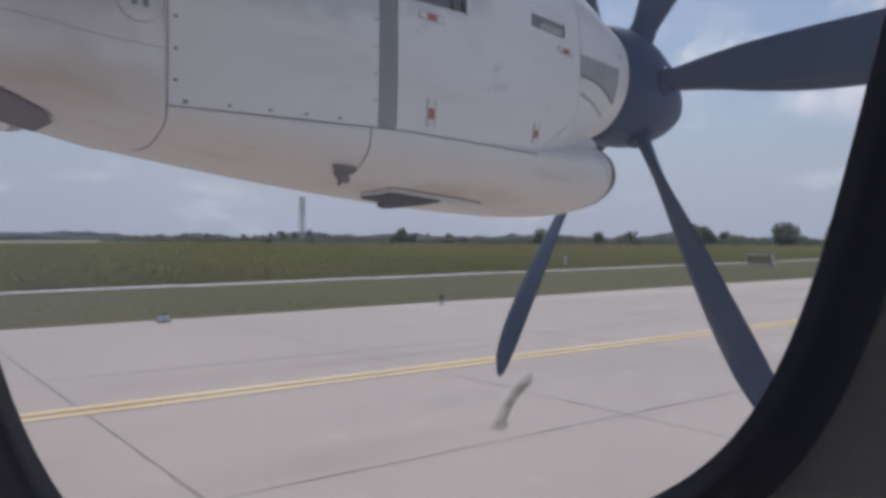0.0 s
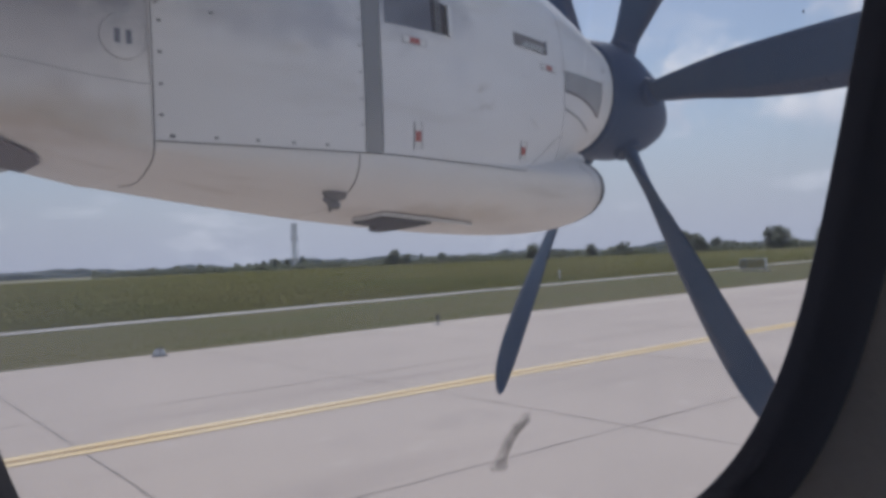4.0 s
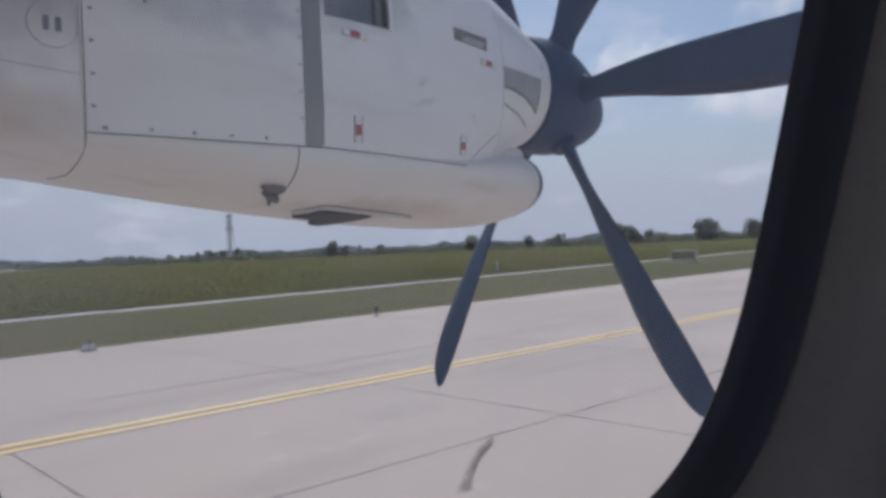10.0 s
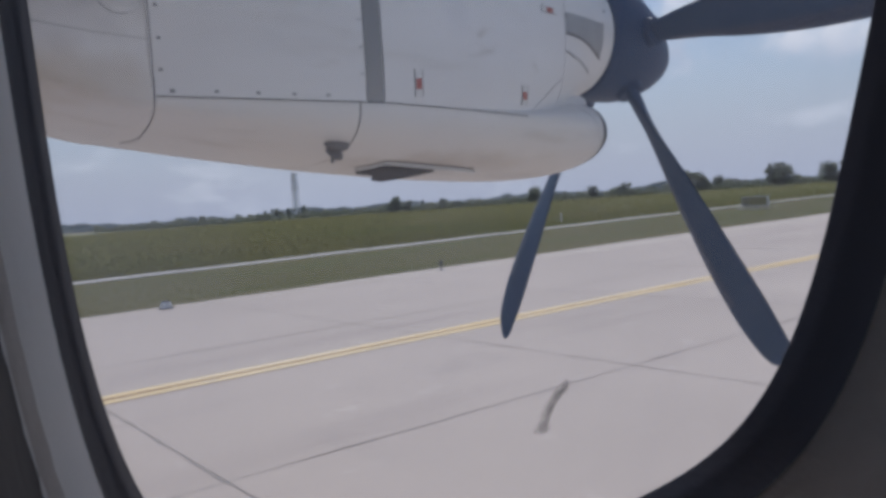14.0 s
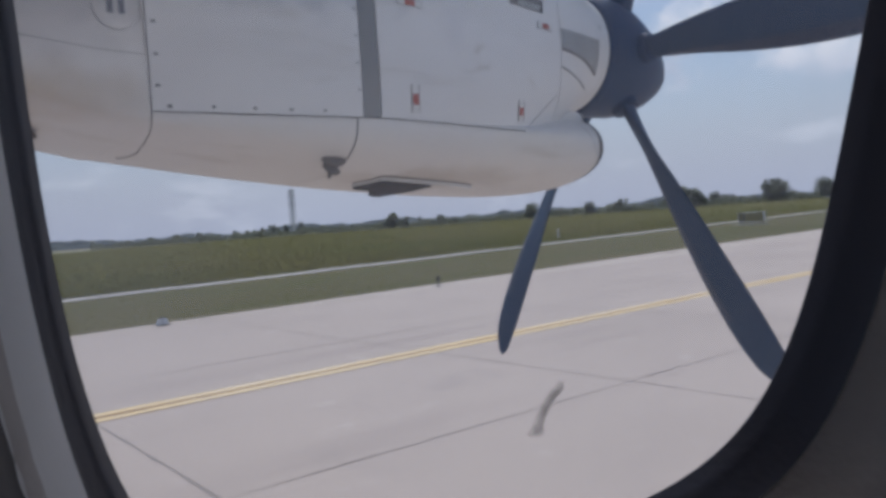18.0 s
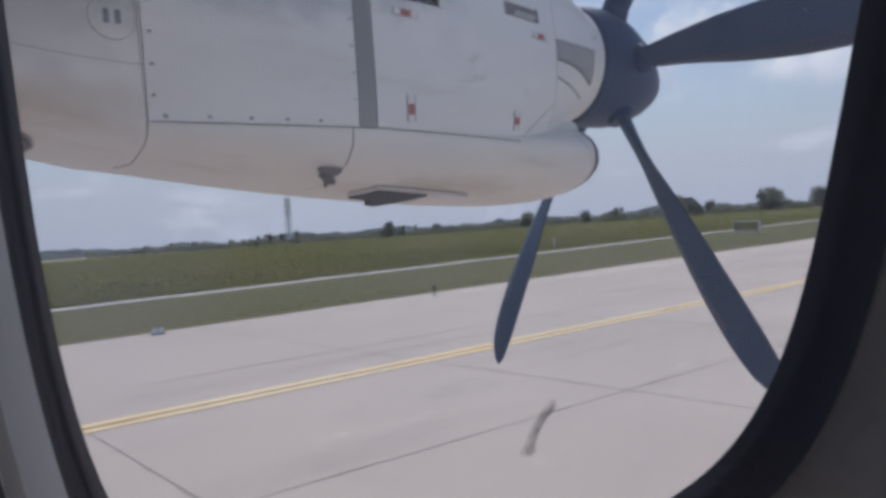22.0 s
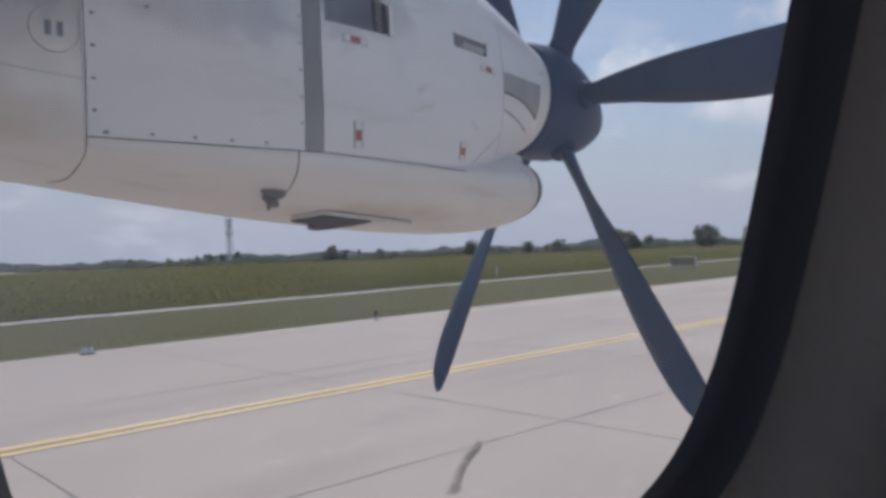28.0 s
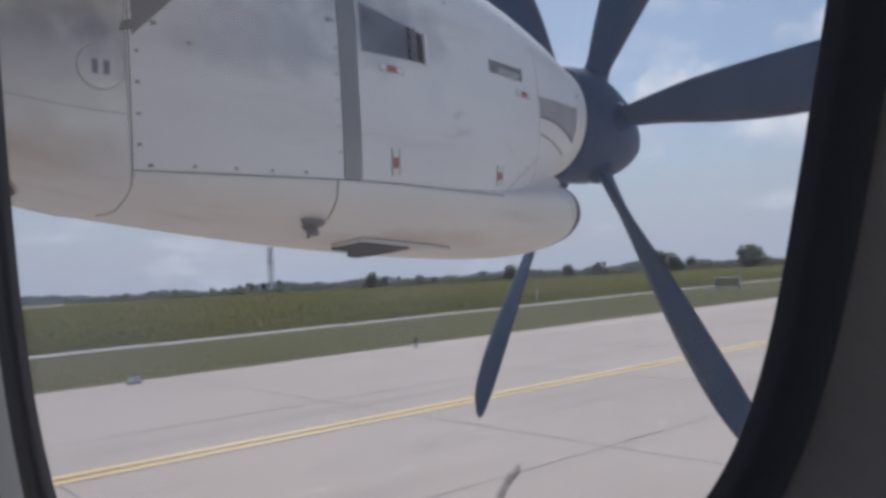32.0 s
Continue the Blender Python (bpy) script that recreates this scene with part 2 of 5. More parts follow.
BORDER = surface("brown_paint_border", (0.25, 0.165, 0.085), (0.32, 0.235, 0.15), 0.8, scale=0.5, fine=20, amount=0.8, bump=0, gloss=0.2)
VERGE = surface("mown_dry_grass", (0.104, 0.102, 0.050), (0.135, 0.122, 0.070), 0.95, scale=0.12, fine=4, amount=0.8, bump=0.02, gloss=0.05, stretch=(0.4, 1, 1))
MEADOW = surface("green_meadow", (0.150, 0.165, 0.058), (0.205, 0.190, 0.088), 0.95, scale=0.035, fine=1.2, amount=0.9, bump=0.02, gloss=0.05, stretch=(0.4, 1, 1))
TUFT = surface("grass_blade", (0.165, 0.180, 0.062), (0.235, 0.212, 0.100), 0.9, scale=0.05, fine=3, amount=0.7, bump=0, gloss=0.05, island=-0.12)
# leaf green paled and greyed: the haze of distance is in the colour
LEAF = surface("hazed_leaf_green", (0.19, 0.215, 0.165), (0.23, 0.25, 0.19), 0.85, scale=0.2, fine=3, bump=0, gloss=0.15, island=-0.5)
BARK = surface("bark_brown", (0.09, 0.07, 0.05), (0.06, 0.045, 0.035), 0.9, scale=2, fine=30)
# blue-grey air haze over the woods is mixed into their tone
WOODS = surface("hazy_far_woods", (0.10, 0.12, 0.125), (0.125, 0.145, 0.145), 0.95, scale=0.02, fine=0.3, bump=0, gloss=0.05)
MASTGREY = surface("pale_mast_paint", (0.80, 0.80, 0.82), (0.70, 0.70, 0.73), 0.6, scale=0.6, bump=0)
AERIAL = surface("grey_aerial_plastic", (0.34, 0.34, 0.37), (0.26, 0.26, 0.29), 0.6, scale=2, bump=0)
SIGNWHITE = surface("white_sign_paint", (0.82, 0.82, 0.80), (0.7, 0.7, 0.68), 0.5, scale=4, bump=0)
SIGNYELLOW = surface("dull_sign_yellow", (0.36, 0.29, 0.11), (0.28, 0.24, 0.13), 0.6, scale=4, bump=0)
SIGNDARK = surface("dark_sign_face", (0.12, 0.11, 0.09), (0.2, 0.18, 0.12), 0.6, scale=4, bump=0)


def let_light_through(material, share):
    """Thin leaves glow where the sun stands behind them."""
    t = material.node_tree
    b, out = t.nodes["Principled BSDF"], t.nodes["Material Output"]
    thin, mix = t.nodes.new("ShaderNodeBsdfTranslucent"), t.nodes.new("ShaderNodeMixShader")
    t.links.new(b.inputs["Base Color"].links[0].from_socket, thin.inputs["Color"])
    mix.inputs[0].default_value = share
    t.links.new(b.outputs[0], mix.inputs[1])
    t.links.new(thin.outputs[0], mix.inputs[2])
    t.links.new(mix.outputs[0], out.inputs["Surface"])


let_light_through(TUFT, 0.62)
let_light_through(LEAF, 0.5)


def stain_or_shade(material, centre, reach, tone):
    """A darker tone with ragged edges round a place on the skin: smoke stain, or shade put into the colour."""
    t = material.node_tree
    b = t.nodes["Principled BSDF"]
    old = b.inputs["Base Color"].links[0].from_socket
    pos = t.nodes.new("ShaderNodeNewGeometry")
    off = t.nodes.new("ShaderNodeVectorMath")
    off.operation = "SUBTRACT"
    off.inputs[1].default_value = centre
    t.links.new(pos.outputs["Position"], off.inputs[0])
    div = t.nodes.new("ShaderNodeVectorMath")
    div.operation = "DIVIDE"
    div.inputs[1].default_value = reach
    t.links.new(off.outputs[0], div.inputs[0])
    size = t.nodes.new("ShaderNodeVectorMath")
    size.operation = "LENGTH"
    t.links.new(div.outputs[0], size.inputs[0])
    rag = t.nodes.new("ShaderNodeTexNoise")
    rag.inputs["Scale"].default_value, rag.inputs["Detail"].default_value = 9, 6
    t.links.new(pos.outputs["Position"], rag.inputs["Vector"])
    add = t.nodes.new("ShaderNodeMath")
    add.operation = "MULTIPLY_ADD"
    add.inputs[1].default_value = 1.3
    t.links.new(rag.outputs["Fac"], add.inputs[0])
    t.links.new(size.outputs["Value"], add.inputs[2])
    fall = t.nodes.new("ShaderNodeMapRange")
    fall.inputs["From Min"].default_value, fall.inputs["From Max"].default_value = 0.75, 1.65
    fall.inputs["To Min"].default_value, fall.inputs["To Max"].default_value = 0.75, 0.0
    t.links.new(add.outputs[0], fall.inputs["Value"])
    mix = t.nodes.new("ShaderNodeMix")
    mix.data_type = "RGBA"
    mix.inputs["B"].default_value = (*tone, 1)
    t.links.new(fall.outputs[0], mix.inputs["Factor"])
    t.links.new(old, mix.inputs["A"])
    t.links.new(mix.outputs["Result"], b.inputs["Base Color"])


def wear(material, scale, stretch, tone, low, high, amount):
    """Ragged streaks or blotches of another tone over a surface, of their own shape."""
    t = material.node_tree
    b = t.nodes["Principled BSDF"]
    old = b.inputs["Base Color"].links[0].from_socket
    pos, mapping = t.nodes.new("ShaderNodeNewGeometry"), t.nodes.new("ShaderNodeMapping")
    mapping.inputs["Scale"].default_value = stretch
    mapping.inputs["Location"].default_value = (scale * 3.7, scale * 1.3, 0.4)
    t.links.new(pos.outputs["Position"], mapping.inputs[0])
    rag = t.nodes.new("ShaderNodeTexNoise")
    rag.inputs["Scale"].default_value, rag.inputs["Detail"].default_value, rag.inputs["Roughness"].default_value = scale, 9, 0.62
    t.links.new(mapping.outputs[0], rag.inputs["Vector"])
    cut = t.nodes.new("ShaderNodeMapRange")
    cut.interpolation_type = "SMOOTHSTEP"
    cut.inputs["From Min"].default_value, cut.inputs["From Max"].default_value = low, high
    cut.inputs["To Max"].default_value = amount
    t.links.new(rag.outputs["Fac"], cut.inputs["Value"])
    mix = t.nodes.new("ShaderNodeMix")
    mix.data_type = "RGBA"
    mix.inputs["B"].default_value = (*tone, 1)
    t.links.new(cut.outputs[0], mix.inputs["Factor"])
    t.links.new(old, mix.inputs["A"])
    t.links.new(mix.outputs["Result"], b.inputs["Base Color"])


wear(CONCRETE, 0.9, (0.08, 1, 1), (0.345, 0.295, 0.27), 0.52, 0.75, 0.55)
wear(CONCRETE, 0.55, (1, 1, 1), (0.36, 0.315, 0.29), 0.56, 0.72, 0.5)
wear(CONCRETE, 2.2, (1, 1, 1), (0.58, 0.515, 0.48), 0.58, 0.72, 0.5)
wear(SHOULDER, 0.8, (0.3, 1, 1), (0.27, 0.235, 0.20), 0.55, 0.72, 0.6)
wear(MEADOW, 0.05, (0.35, 1, 1), (0.19, 0.145, 0.095), 0.50, 0.64, 0.7)
wear(VERGE, 0.35, (0.3, 1, 1), (0.085, 0.105, 0.04), 0.50, 0.66, 0.7)
wear(VERGE, 1.3, (0.4, 1, 1), (0.22, 0.185, 0.14), 0.60, 0.72, 0.5)
wear(YELLOW, 3.0, (0.5, 1, 1), (0.50, 0.44, 0.39), 0.55, 0.70, 0.6)
wear(WHITE, 3.2, (0.35, 1, 1.8), (0.56, 0.53, 0.47), 0.54, 0.74, 0.45)
wear(WHITE, 11.0, (0.5, 1, 1.2), (0.50, 0.47, 0.42), 0.62, 0.74, 0.5)
wear(BELLY, 4.0, (0.25, 1, 1.6), (0.50, 0.45, 0.37), 0.54, 0.74, 0.5)
stain_or_shade(WHITE, (1.74, 2.38, 3.43), (0.36, 0.5, 0.20), (0.20, 0.225, 0.28))
stain_or_shade(BELLY, (0.74, 2.37, 3.25), (0.26, 0.5, 0.07), (0.42, 0.42, 0.45))
# darker grey patch along the top of the door
stain_or_shade(WHITE, (1.15, 2.40, 3.62), (0.55, 0.5, 0.20), (0.30, 0.31, 0.34))
stain_or_shade(BELLY, (0.50, 2.45, 2.90), (0.36, 0.5, 0.10), (0.58, 0.49, 0.37))
stain_or_shade(BELLY, (1.95, 2.50, 2.62), (0.60, 0.5, 0.06), (0.55, 0.49, 0.41))

# shade deepening towards the vent mouth, put into the recess's colour
stain_or_shade(STAIN, (1.86, 2.38, 3.38), (0.16, 0.5, 0.10), (0.07, 0.08, 0.11))
# shade below the wing, put into the fairing's colour along with sooty bands
stain_or_shade(BELLY, (0.48, 2.40, 3.215), (0.80, 0.6, 0.14), (0.20, 0.21, 0.25))
stain_or_shade(BELLY, (0.45, 2.40, 3.42), (1.0, 0.6, 0.26), (0.17, 0.165, 0.16))
# darker blue-grey patch on the upper door
stain_or_shade(WHITE, (1.36, 2.38, 3.34), (0.34, 0.5, 0.19), (0.46, 0.48, 0.53))
stain_or_shade(WHITE, (2.00, 2.40, 3.22), (0.10, 0.5, 0.16), (0.74, 0.74, 0.75))
# the wing's shade carried on in colour over upper door and fairing
stain_or_shade(WHITE, (1.08, 2.38, 3.28), (0.46, 0.5, 0.15), (0.52, 0.525, 0.55))
stain_or_shade(BELLY, (0.48, 2.40, 3.10), (0.34, 0.6, 0.16), (0.56, 0.55, 0.55))

PANE = bpy.data.materials.new("dusty_window_pane")
PANE.use_nodes = True
pt = PANE.node_tree
pt.nodes.clear()
p_out = pt.nodes.new("ShaderNodeOutputMaterial")
p_clear = pt.nodes.new("ShaderNodeBsdfTransparent")
p_clear.inputs[0].default_value = (0.955, 0.965, 0.97, 1)
p_dust = pt.nodes.new("ShaderNodeBsdfTranslucent")
p_dust.inputs[0].default_value = (0.76, 0.785, 0.91, 1)
p_shine = pt.nodes.new("ShaderNodeBsdfGlossy")
p_shine.inputs["Roughness"].default_value = 0.05
p_pos = pt.nodes.new("ShaderNodeNewGeometry")
p_noise = pt.nodes.new("ShaderNodeTexNoise")
p_noise.inputs["Scale"].default_value, p_noise.inputs["Detail"].default_value = 22, 5
p_map = pt.nodes.new("ShaderNodeMapping")
p_map.inputs["Scale"].default_value = (1.6, 1, 0.5)
p_range = pt.nodes.new("ShaderNodeMapRange")
p_range.inputs["From Min"].default_value, p_range.inputs["From Max"].default_value = 0.35, 0.75
p_range.inputs["To Min"].default_value, p_range.inputs["To Max"].default_value = 0.09, 0.145
p_split = pt.nodes.new("ShaderNodeSeparateXYZ")
p_edge = pt.nodes.new("ShaderNodeMapRange")
p_edge.interpolation_type = "SMOOTHSTEP"
p_edge.inputs["From Min"].default_value, p_edge.inputs["From Max"].default_value = 0.018, 0.065
p_edge.inputs["To Min"].default_value, p_edge.inputs["To Max"].default_value = 0.075, 0.0
p_sum = pt.nodes.new("ShaderNodeMath")
p_smear = pt.nodes.new("ShaderNodeTexNoise")
p_smear.inputs["Scale"].default_value, p_smear.inputs["Detail"].default_value = 130, 2
p_spot = pt.nodes.new("ShaderNodeMapRange")
p_spot.interpolation_type = "SMOOTHSTEP"
p_spot.inputs["From Min"].default_value, p_spot.inputs["From Max"].default_value = 0.70, 0.80
p_spot.inputs["To Min"].default_value, p_spot.inputs["To Max"].default_value = 0.0, 0.025
p_more = pt.nodes.new("ShaderNodeMath")
p_mix, p_mix2 = pt.nodes.new("ShaderNodeMixShader"), pt.nodes.new("ShaderNodeMixShader")
pt.links.new(p_pos.outputs["Position"], p_map.inputs[0])
pt.links.new(p_map.outputs[0], p_noise.inputs["Vector"])
pt.links.new(p_noise.outputs["Fac"], p_range.inputs["Value"])
pt.links.new(p_pos.outputs["Position"], p_split.inputs[0])
pt.links.new(p_split.outputs["X"], p_edge.inputs["Value"])
pt.links.new(p_range.outputs[0], p_sum.inputs[0])
pt.links.new(p_edge.outputs[0], p_sum.inputs[1])
pt.links.new(p_map.outputs[0], p_smear.inputs["Vector"])
pt.links.new(p_smear.outputs["Fac"], p_spot.inputs["Value"])
pt.links.new(p_sum.outputs[0], p_more.inputs[0])
pt.links.new(p_spot.outputs[0], p_more.inputs[1])
pt.links.new(p_more.outputs[0], p_mix.inputs[0])
pt.links.new(p_clear.outputs[0], p_mix.inputs[1])
pt.links.new(p_dust.outputs[0], p_mix.inputs[2])
p_mix2.inputs[0].default_value = 0.02
pt.links.new(p_mix.outputs[0], p_mix2.inputs[1])
pt.links.new(p_shine.outputs[0], p_mix2.inputs[2])
pt.links.new(p_mix2.outputs[0], p_out.inputs[0])


# ---- building helpers ----
def mesh_of(name, verts, faces, material, smooth=False):
    me = bpy.data.meshes.new(name)
    me.from_pydata([tuple(v) for v in verts], [], faces)
    me.materials.append(material)
    if smooth:
        me.polygons.foreach_set("use_smooth", [True] * len(me.polygons))
    me.update()
    return me


def hang(ob, parent):
    if parent:
        ob.parent = parent
        if parent.type == "EMPTY":
            ob.matrix_parent_inverse = Matrix.Translation(-parent.location)


def piece(name, verts, faces, material, parent=None, label="", smooth=False):
    """Links one mesh object, as a part where a parent is given."""
    ob = new(name, mesh_of(name, verts, faces, material, smooth))
    hang(ob, parent)
    return tagged(ob, label)


def part(name, bm, material, parent=None, label="", smooth=False):
    me = bpy.data.meshes.new(name)
    bmesh.ops.recalc_face_normals(bm, faces=bm.faces)
    bm.to_mesh(me)
    bm.free()
    me.materials.append(material)
    if smooth:
        me.polygons.foreach_set("use_smooth", [True] * len(me.polygons))
    ob = new(name, me)
    hang(ob, parent)
    return tagged(ob, label)


def box(bm, x0, x1, y0, y1, z0, z1, bevel=0.0):
    m = Matrix.Translation(((x0 + x1) / 2, (y0 + y1) / 2, (z0 + z1) / 2)) @ Matrix.Diagonal((x1 - x0, y1 - y0, z1 - z0, 1))
    made = bmesh.ops.create_cube(bm, size=1, matrix=m)["verts"]
    if bevel:
        edges = list({e for v in made for e in v.link_edges})
        bmesh.ops.bevel(bm, geom=edges, offset=bevel, segments=2, affect="EDGES", profile=0.6)
    return bm


def revolve(profile, centre, axis="x", n=48):
    """Verts and faces of a body turned round an axis through centre; profile: (along, radius)."""
    verts, faces = [], []
    for along, r in profile:
        for k in range(n):
            a = 2 * math.pi * k / n
            c, s = r * math.cos(a), r * math.sin(a)
            verts.append((centre[0] + along, centre[1] + c, centre[2] + s) if axis == "x" else (centre[0] + c, centre[1] + s, centre[2] + along))
    for j in range(len(profile) - 1):
        for k in range(n):
            a, b = j * n + k, j * n + (k + 1) % n
            faces.append((a, b, b + n, a + n))
    return verts, faces


def glide(table, x, col):
    """A smooth value of a column of a table of stations at x."""
    xs = [r[0] for r in table]
    if x <= xs[0]:
        return table[0][col]
    if x >= xs[-1]:
        return table[-1][col]
    i = max(j for j in range(len(xs) - 1) if xs[j] <= x)

    def slope(j):
        if j in (0, len(xs) - 1):
            return 0 if j else (table[1][col] - table[0][col]) / (xs[1] - xs[0])
        return (table[j + 1][col] - table[j - 1][col]) / (xs[j + 1] - xs[j - 1])
    h = xs[i + 1] - xs[i]
    t = (x - xs[i]) / h
    a, b = table[i][col], table[i + 1][col]
    last = (b - a) / h if i + 1 == len(xs) - 1 else slope(i + 1)
    return (2 * t**3 - 3 * t**2 + 1) * a + (t**3 - 2 * t**2 + t) * h * slope(i) + (3 * t**2 - 2 * t**3) * b + (t**3 - t**2) * h * last


def thing(name, at, label, category, group="", kind=""):
    ob = new(name)
    ob.empty_display_size = 0.2
    ob.location = at
    return tagged(ob, label, category, group, kind)


# ---- ground ----
EDGE = 30.0


def edge_y(x):
    """Where the turf begins: it closes in on the concrete at a slight angle."""
    return 23.0 + 0.05 * x


def kerb_y(x):
    return 36.4 + 0.12 * x


ground = piece("ground", [(-4500, -4500, -0.06), (4500, -4500, -0.06), (4500, 4500, -0.06), (-4500, 4500, -0.06)], [(0, 1, 2, 3)], MEADOW)
tagged(ground, "flat green and straw-coloured meadow reaching to the horizon", "meadow", kind="structure")
corners = [(-60, edge_y(-60)), (700, edge_y(700)), (700, kerb_y(700)), (-60, kerb_y(-60))]
verts = [(x, y, z) for z in (-0.30, 0.012) for x, y in corners]
verge = tagged(piece("verge", verts, [(3, 2, 1, 0), (4, 5, 6, 7), (0, 1, 5, 4), (1, 2, 6, 5), (2, 3, 7, 6), (3, 0, 4, 7)], VERGE), "mown dry grass verge beside the concrete", "grass verge", kind="structure")

bm = bmesh.new()
box(bm, -300, 700, -70, EDGE, -0.30, -0.003)
apron = tagged(part("taxiway", bm, JOINT), "pale concrete taxiway of large slabs with tarred joints", "taxiway", kind="structure")

corners = [(-60, kerb_y(-60)), (700, kerb_y(700)), (700, kerb_y(700) + 1.0), (-60, kerb_y(-60) + 1.0)]
verts = [(x, y, z) for z in (-0.30, 0.02) for x, y in corners]
strip = tagged(piece("drain_kerb", verts, [(3, 2, 1, 0), (4, 5, 6, 7), (0, 1, 5, 4), (1, 2, 6, 5), (2, 3, 7, 6), (3, 0, 4, 7)], FARCON), "low pale concrete drain kerb running through the grass", "kerb", kind="structure")


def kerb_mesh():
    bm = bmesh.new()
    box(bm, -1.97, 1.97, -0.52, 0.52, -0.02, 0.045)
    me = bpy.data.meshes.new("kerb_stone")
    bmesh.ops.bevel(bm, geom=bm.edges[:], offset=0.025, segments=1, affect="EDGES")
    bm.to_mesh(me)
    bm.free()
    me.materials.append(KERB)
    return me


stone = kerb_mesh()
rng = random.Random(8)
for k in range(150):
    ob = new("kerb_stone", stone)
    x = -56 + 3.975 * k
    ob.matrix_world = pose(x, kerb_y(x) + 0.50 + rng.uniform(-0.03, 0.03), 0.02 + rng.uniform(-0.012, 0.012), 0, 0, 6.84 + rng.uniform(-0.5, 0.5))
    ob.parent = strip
away, across = Vector((0.77, 0.64, 0)), Vector((-0.64, 0.77, 0))
start = Vector((0.0, 345.0, -0.02))
far_edge = [start + away * u + across * v for u, v in ((-900, 0), (1600, 0), (1600, 40), (-900, 40))]
verts = far_edge + [v - Vector((0, 0, 0.3)) for v in far_edge]
tagged(piece("runway", verts, [(0, 1, 2, 3), (0, 4, 5, 1), (1, 5, 6, 2), (2, 6, 7, 3), (3, 7, 4, 0)], FARCON), "distant pale runway strip across the grass", "runway", kind="structure")


# ---- aircraft cabin wall and window ----
FUS_Y, FUS_Z, FUS_R = -1.262, 2.117, 1.43
WIN = (0.1446, 2.509, 0.125, 0.1501, 3.76, -0.088)


def skin(z, inset=0.0):
    return FUS_Y + math.sqrt(max((FUS_R - inset) ** 2 - (z - FUS_Z) ** 2, 0.0))


def rim(u, grow, inset):
    cx, cz, a, b, n, lean = WIN
    c, s = math.cos(u), math.sin(u)
    dz = math.copysign(abs(s) ** (2 / n), s) * (b + grow)
    dx = math.copysign(abs(c) ** (2 / n), c) * (a + grow) + lean * dz
    z = cz + dz
    return Vector((cx + dx, 0.1305 - 0.2827 * (z - 2.45) - inset, z))


def rim_band(rows, n=128):
    verts, faces = [], []
    for grow, inset in rows:
        verts += [rim(2 * math.pi * (k + 0.5) / n, grow, inset) for k in range(n)]
    for j in range(len(rows) - 1):
        for k in range(n):
            a, b = j * n + k, j * n + (k + 1) % n
            faces.append((a, b, b + n, a + n))
    return verts, faces


def wall_patch(grow, inset, n=128):
    """The wall round the window, from the rim out to a rectangle."""
    verts, faces = [], []
    steps = (0.0, 0.12, 0.3, 0.6, 1.0)
    for f in steps:
        for k in range(n):
            u = 2 * math.pi * (k + 0.5) / n
            p = rim(u, grow, inset)
            c, s = math.cos(u), math.sin(u)
            r = 0.75 / max(abs(c), abs(s))
            x, z = WIN[0] + c * r, FUS_Z + 0.2 + s * r
            qx, qz = p.x + (x - p.x) * f, p.z + (z - p.z) * f
            flat_y = 0.1305 - 0.2827 * (qz - 2.45)
            verts.append((qx, flat_y + (skin(qz) - flat_y) * min(1, f / 0.3) - inset, qz))
    for j in range(len(steps) - 1):
        for k in range(n):
            a, b = j * n + k, j * n + (k + 1) % n
            faces.append((a, b, b + n, a + n))
    return verts, faces


wall = piece("wall_port", *wall_patch(0.0, 0.0), WHITE, smooth=True)
tagged(wall, "white painted aircraft cabin side wall around the window", "wall", kind="structure")
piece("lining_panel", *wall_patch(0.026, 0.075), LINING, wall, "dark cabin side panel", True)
def deep_band(rows, n=128, u0=0.0, u1=360.0):
    """A band round the rim that reaches deeper into the cabin towards its forward side; rows: (grow, inset, grow forward, inset forward)."""
    verts, faces = [], []
    for g0, d0, g1, d1 in rows:
        for k in range(n):
            u = radians(u0 + (u1 - u0) * (k + 0.5) / n)
            f = (1 + math.cos(u)) / 2
            f = f * f * (3 - 2 * f)
            verts.append(rim(u, g0 + (g1 - g0) * f, d0 + (d1 - d0) * f))
    for j in range(len(rows) - 1):
        for k in range(n if u1 - u0 == 360.0 else n - 1):
            p, q = j * n + k, j * n + (k + 1) % n
            faces.append((p, q, q + n, p + n))
    return verts, faces


window = piece("window_1", *deep_band([(0.0, 0.0, 0.0, 0.0), (0.0016, 0.004, 0.0012, 0.004), (0.0031, 0.0085, 0.0022, 0.0085), (0.0038, 0.0090, 0.0030, 0.0095), (0.0057, 0.0155, 0.0042, 0.0155), (0.0062, 0.0160, 0.0048, 0.0165), (0.0082, 0.022, 0.0060, 0.022)]), RUBBER, smooth=True)
tagged(window, "rounded aircraft cabin window with black seal and dusty pane", "window", kind="structure")
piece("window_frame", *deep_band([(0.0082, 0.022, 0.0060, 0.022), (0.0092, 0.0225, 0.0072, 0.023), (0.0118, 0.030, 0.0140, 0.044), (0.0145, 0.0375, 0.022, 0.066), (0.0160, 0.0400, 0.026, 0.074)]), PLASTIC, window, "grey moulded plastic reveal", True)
# added strip that gives the reveal's aft side its light by colour
piece("lit_reveal_strip", *deep_band([(0.0082, 0.0222, 0.006, 0.0222), (0.0080, 0.0232, 0.006, 0.0232), (0.0158, 0.0397, 0.025, 0.073), (0.0162, 0.0404, 0.026, 0.074)], 72, 108, 262), LIT_PLASTIC, window, "plain pale grey retaining strip", True)
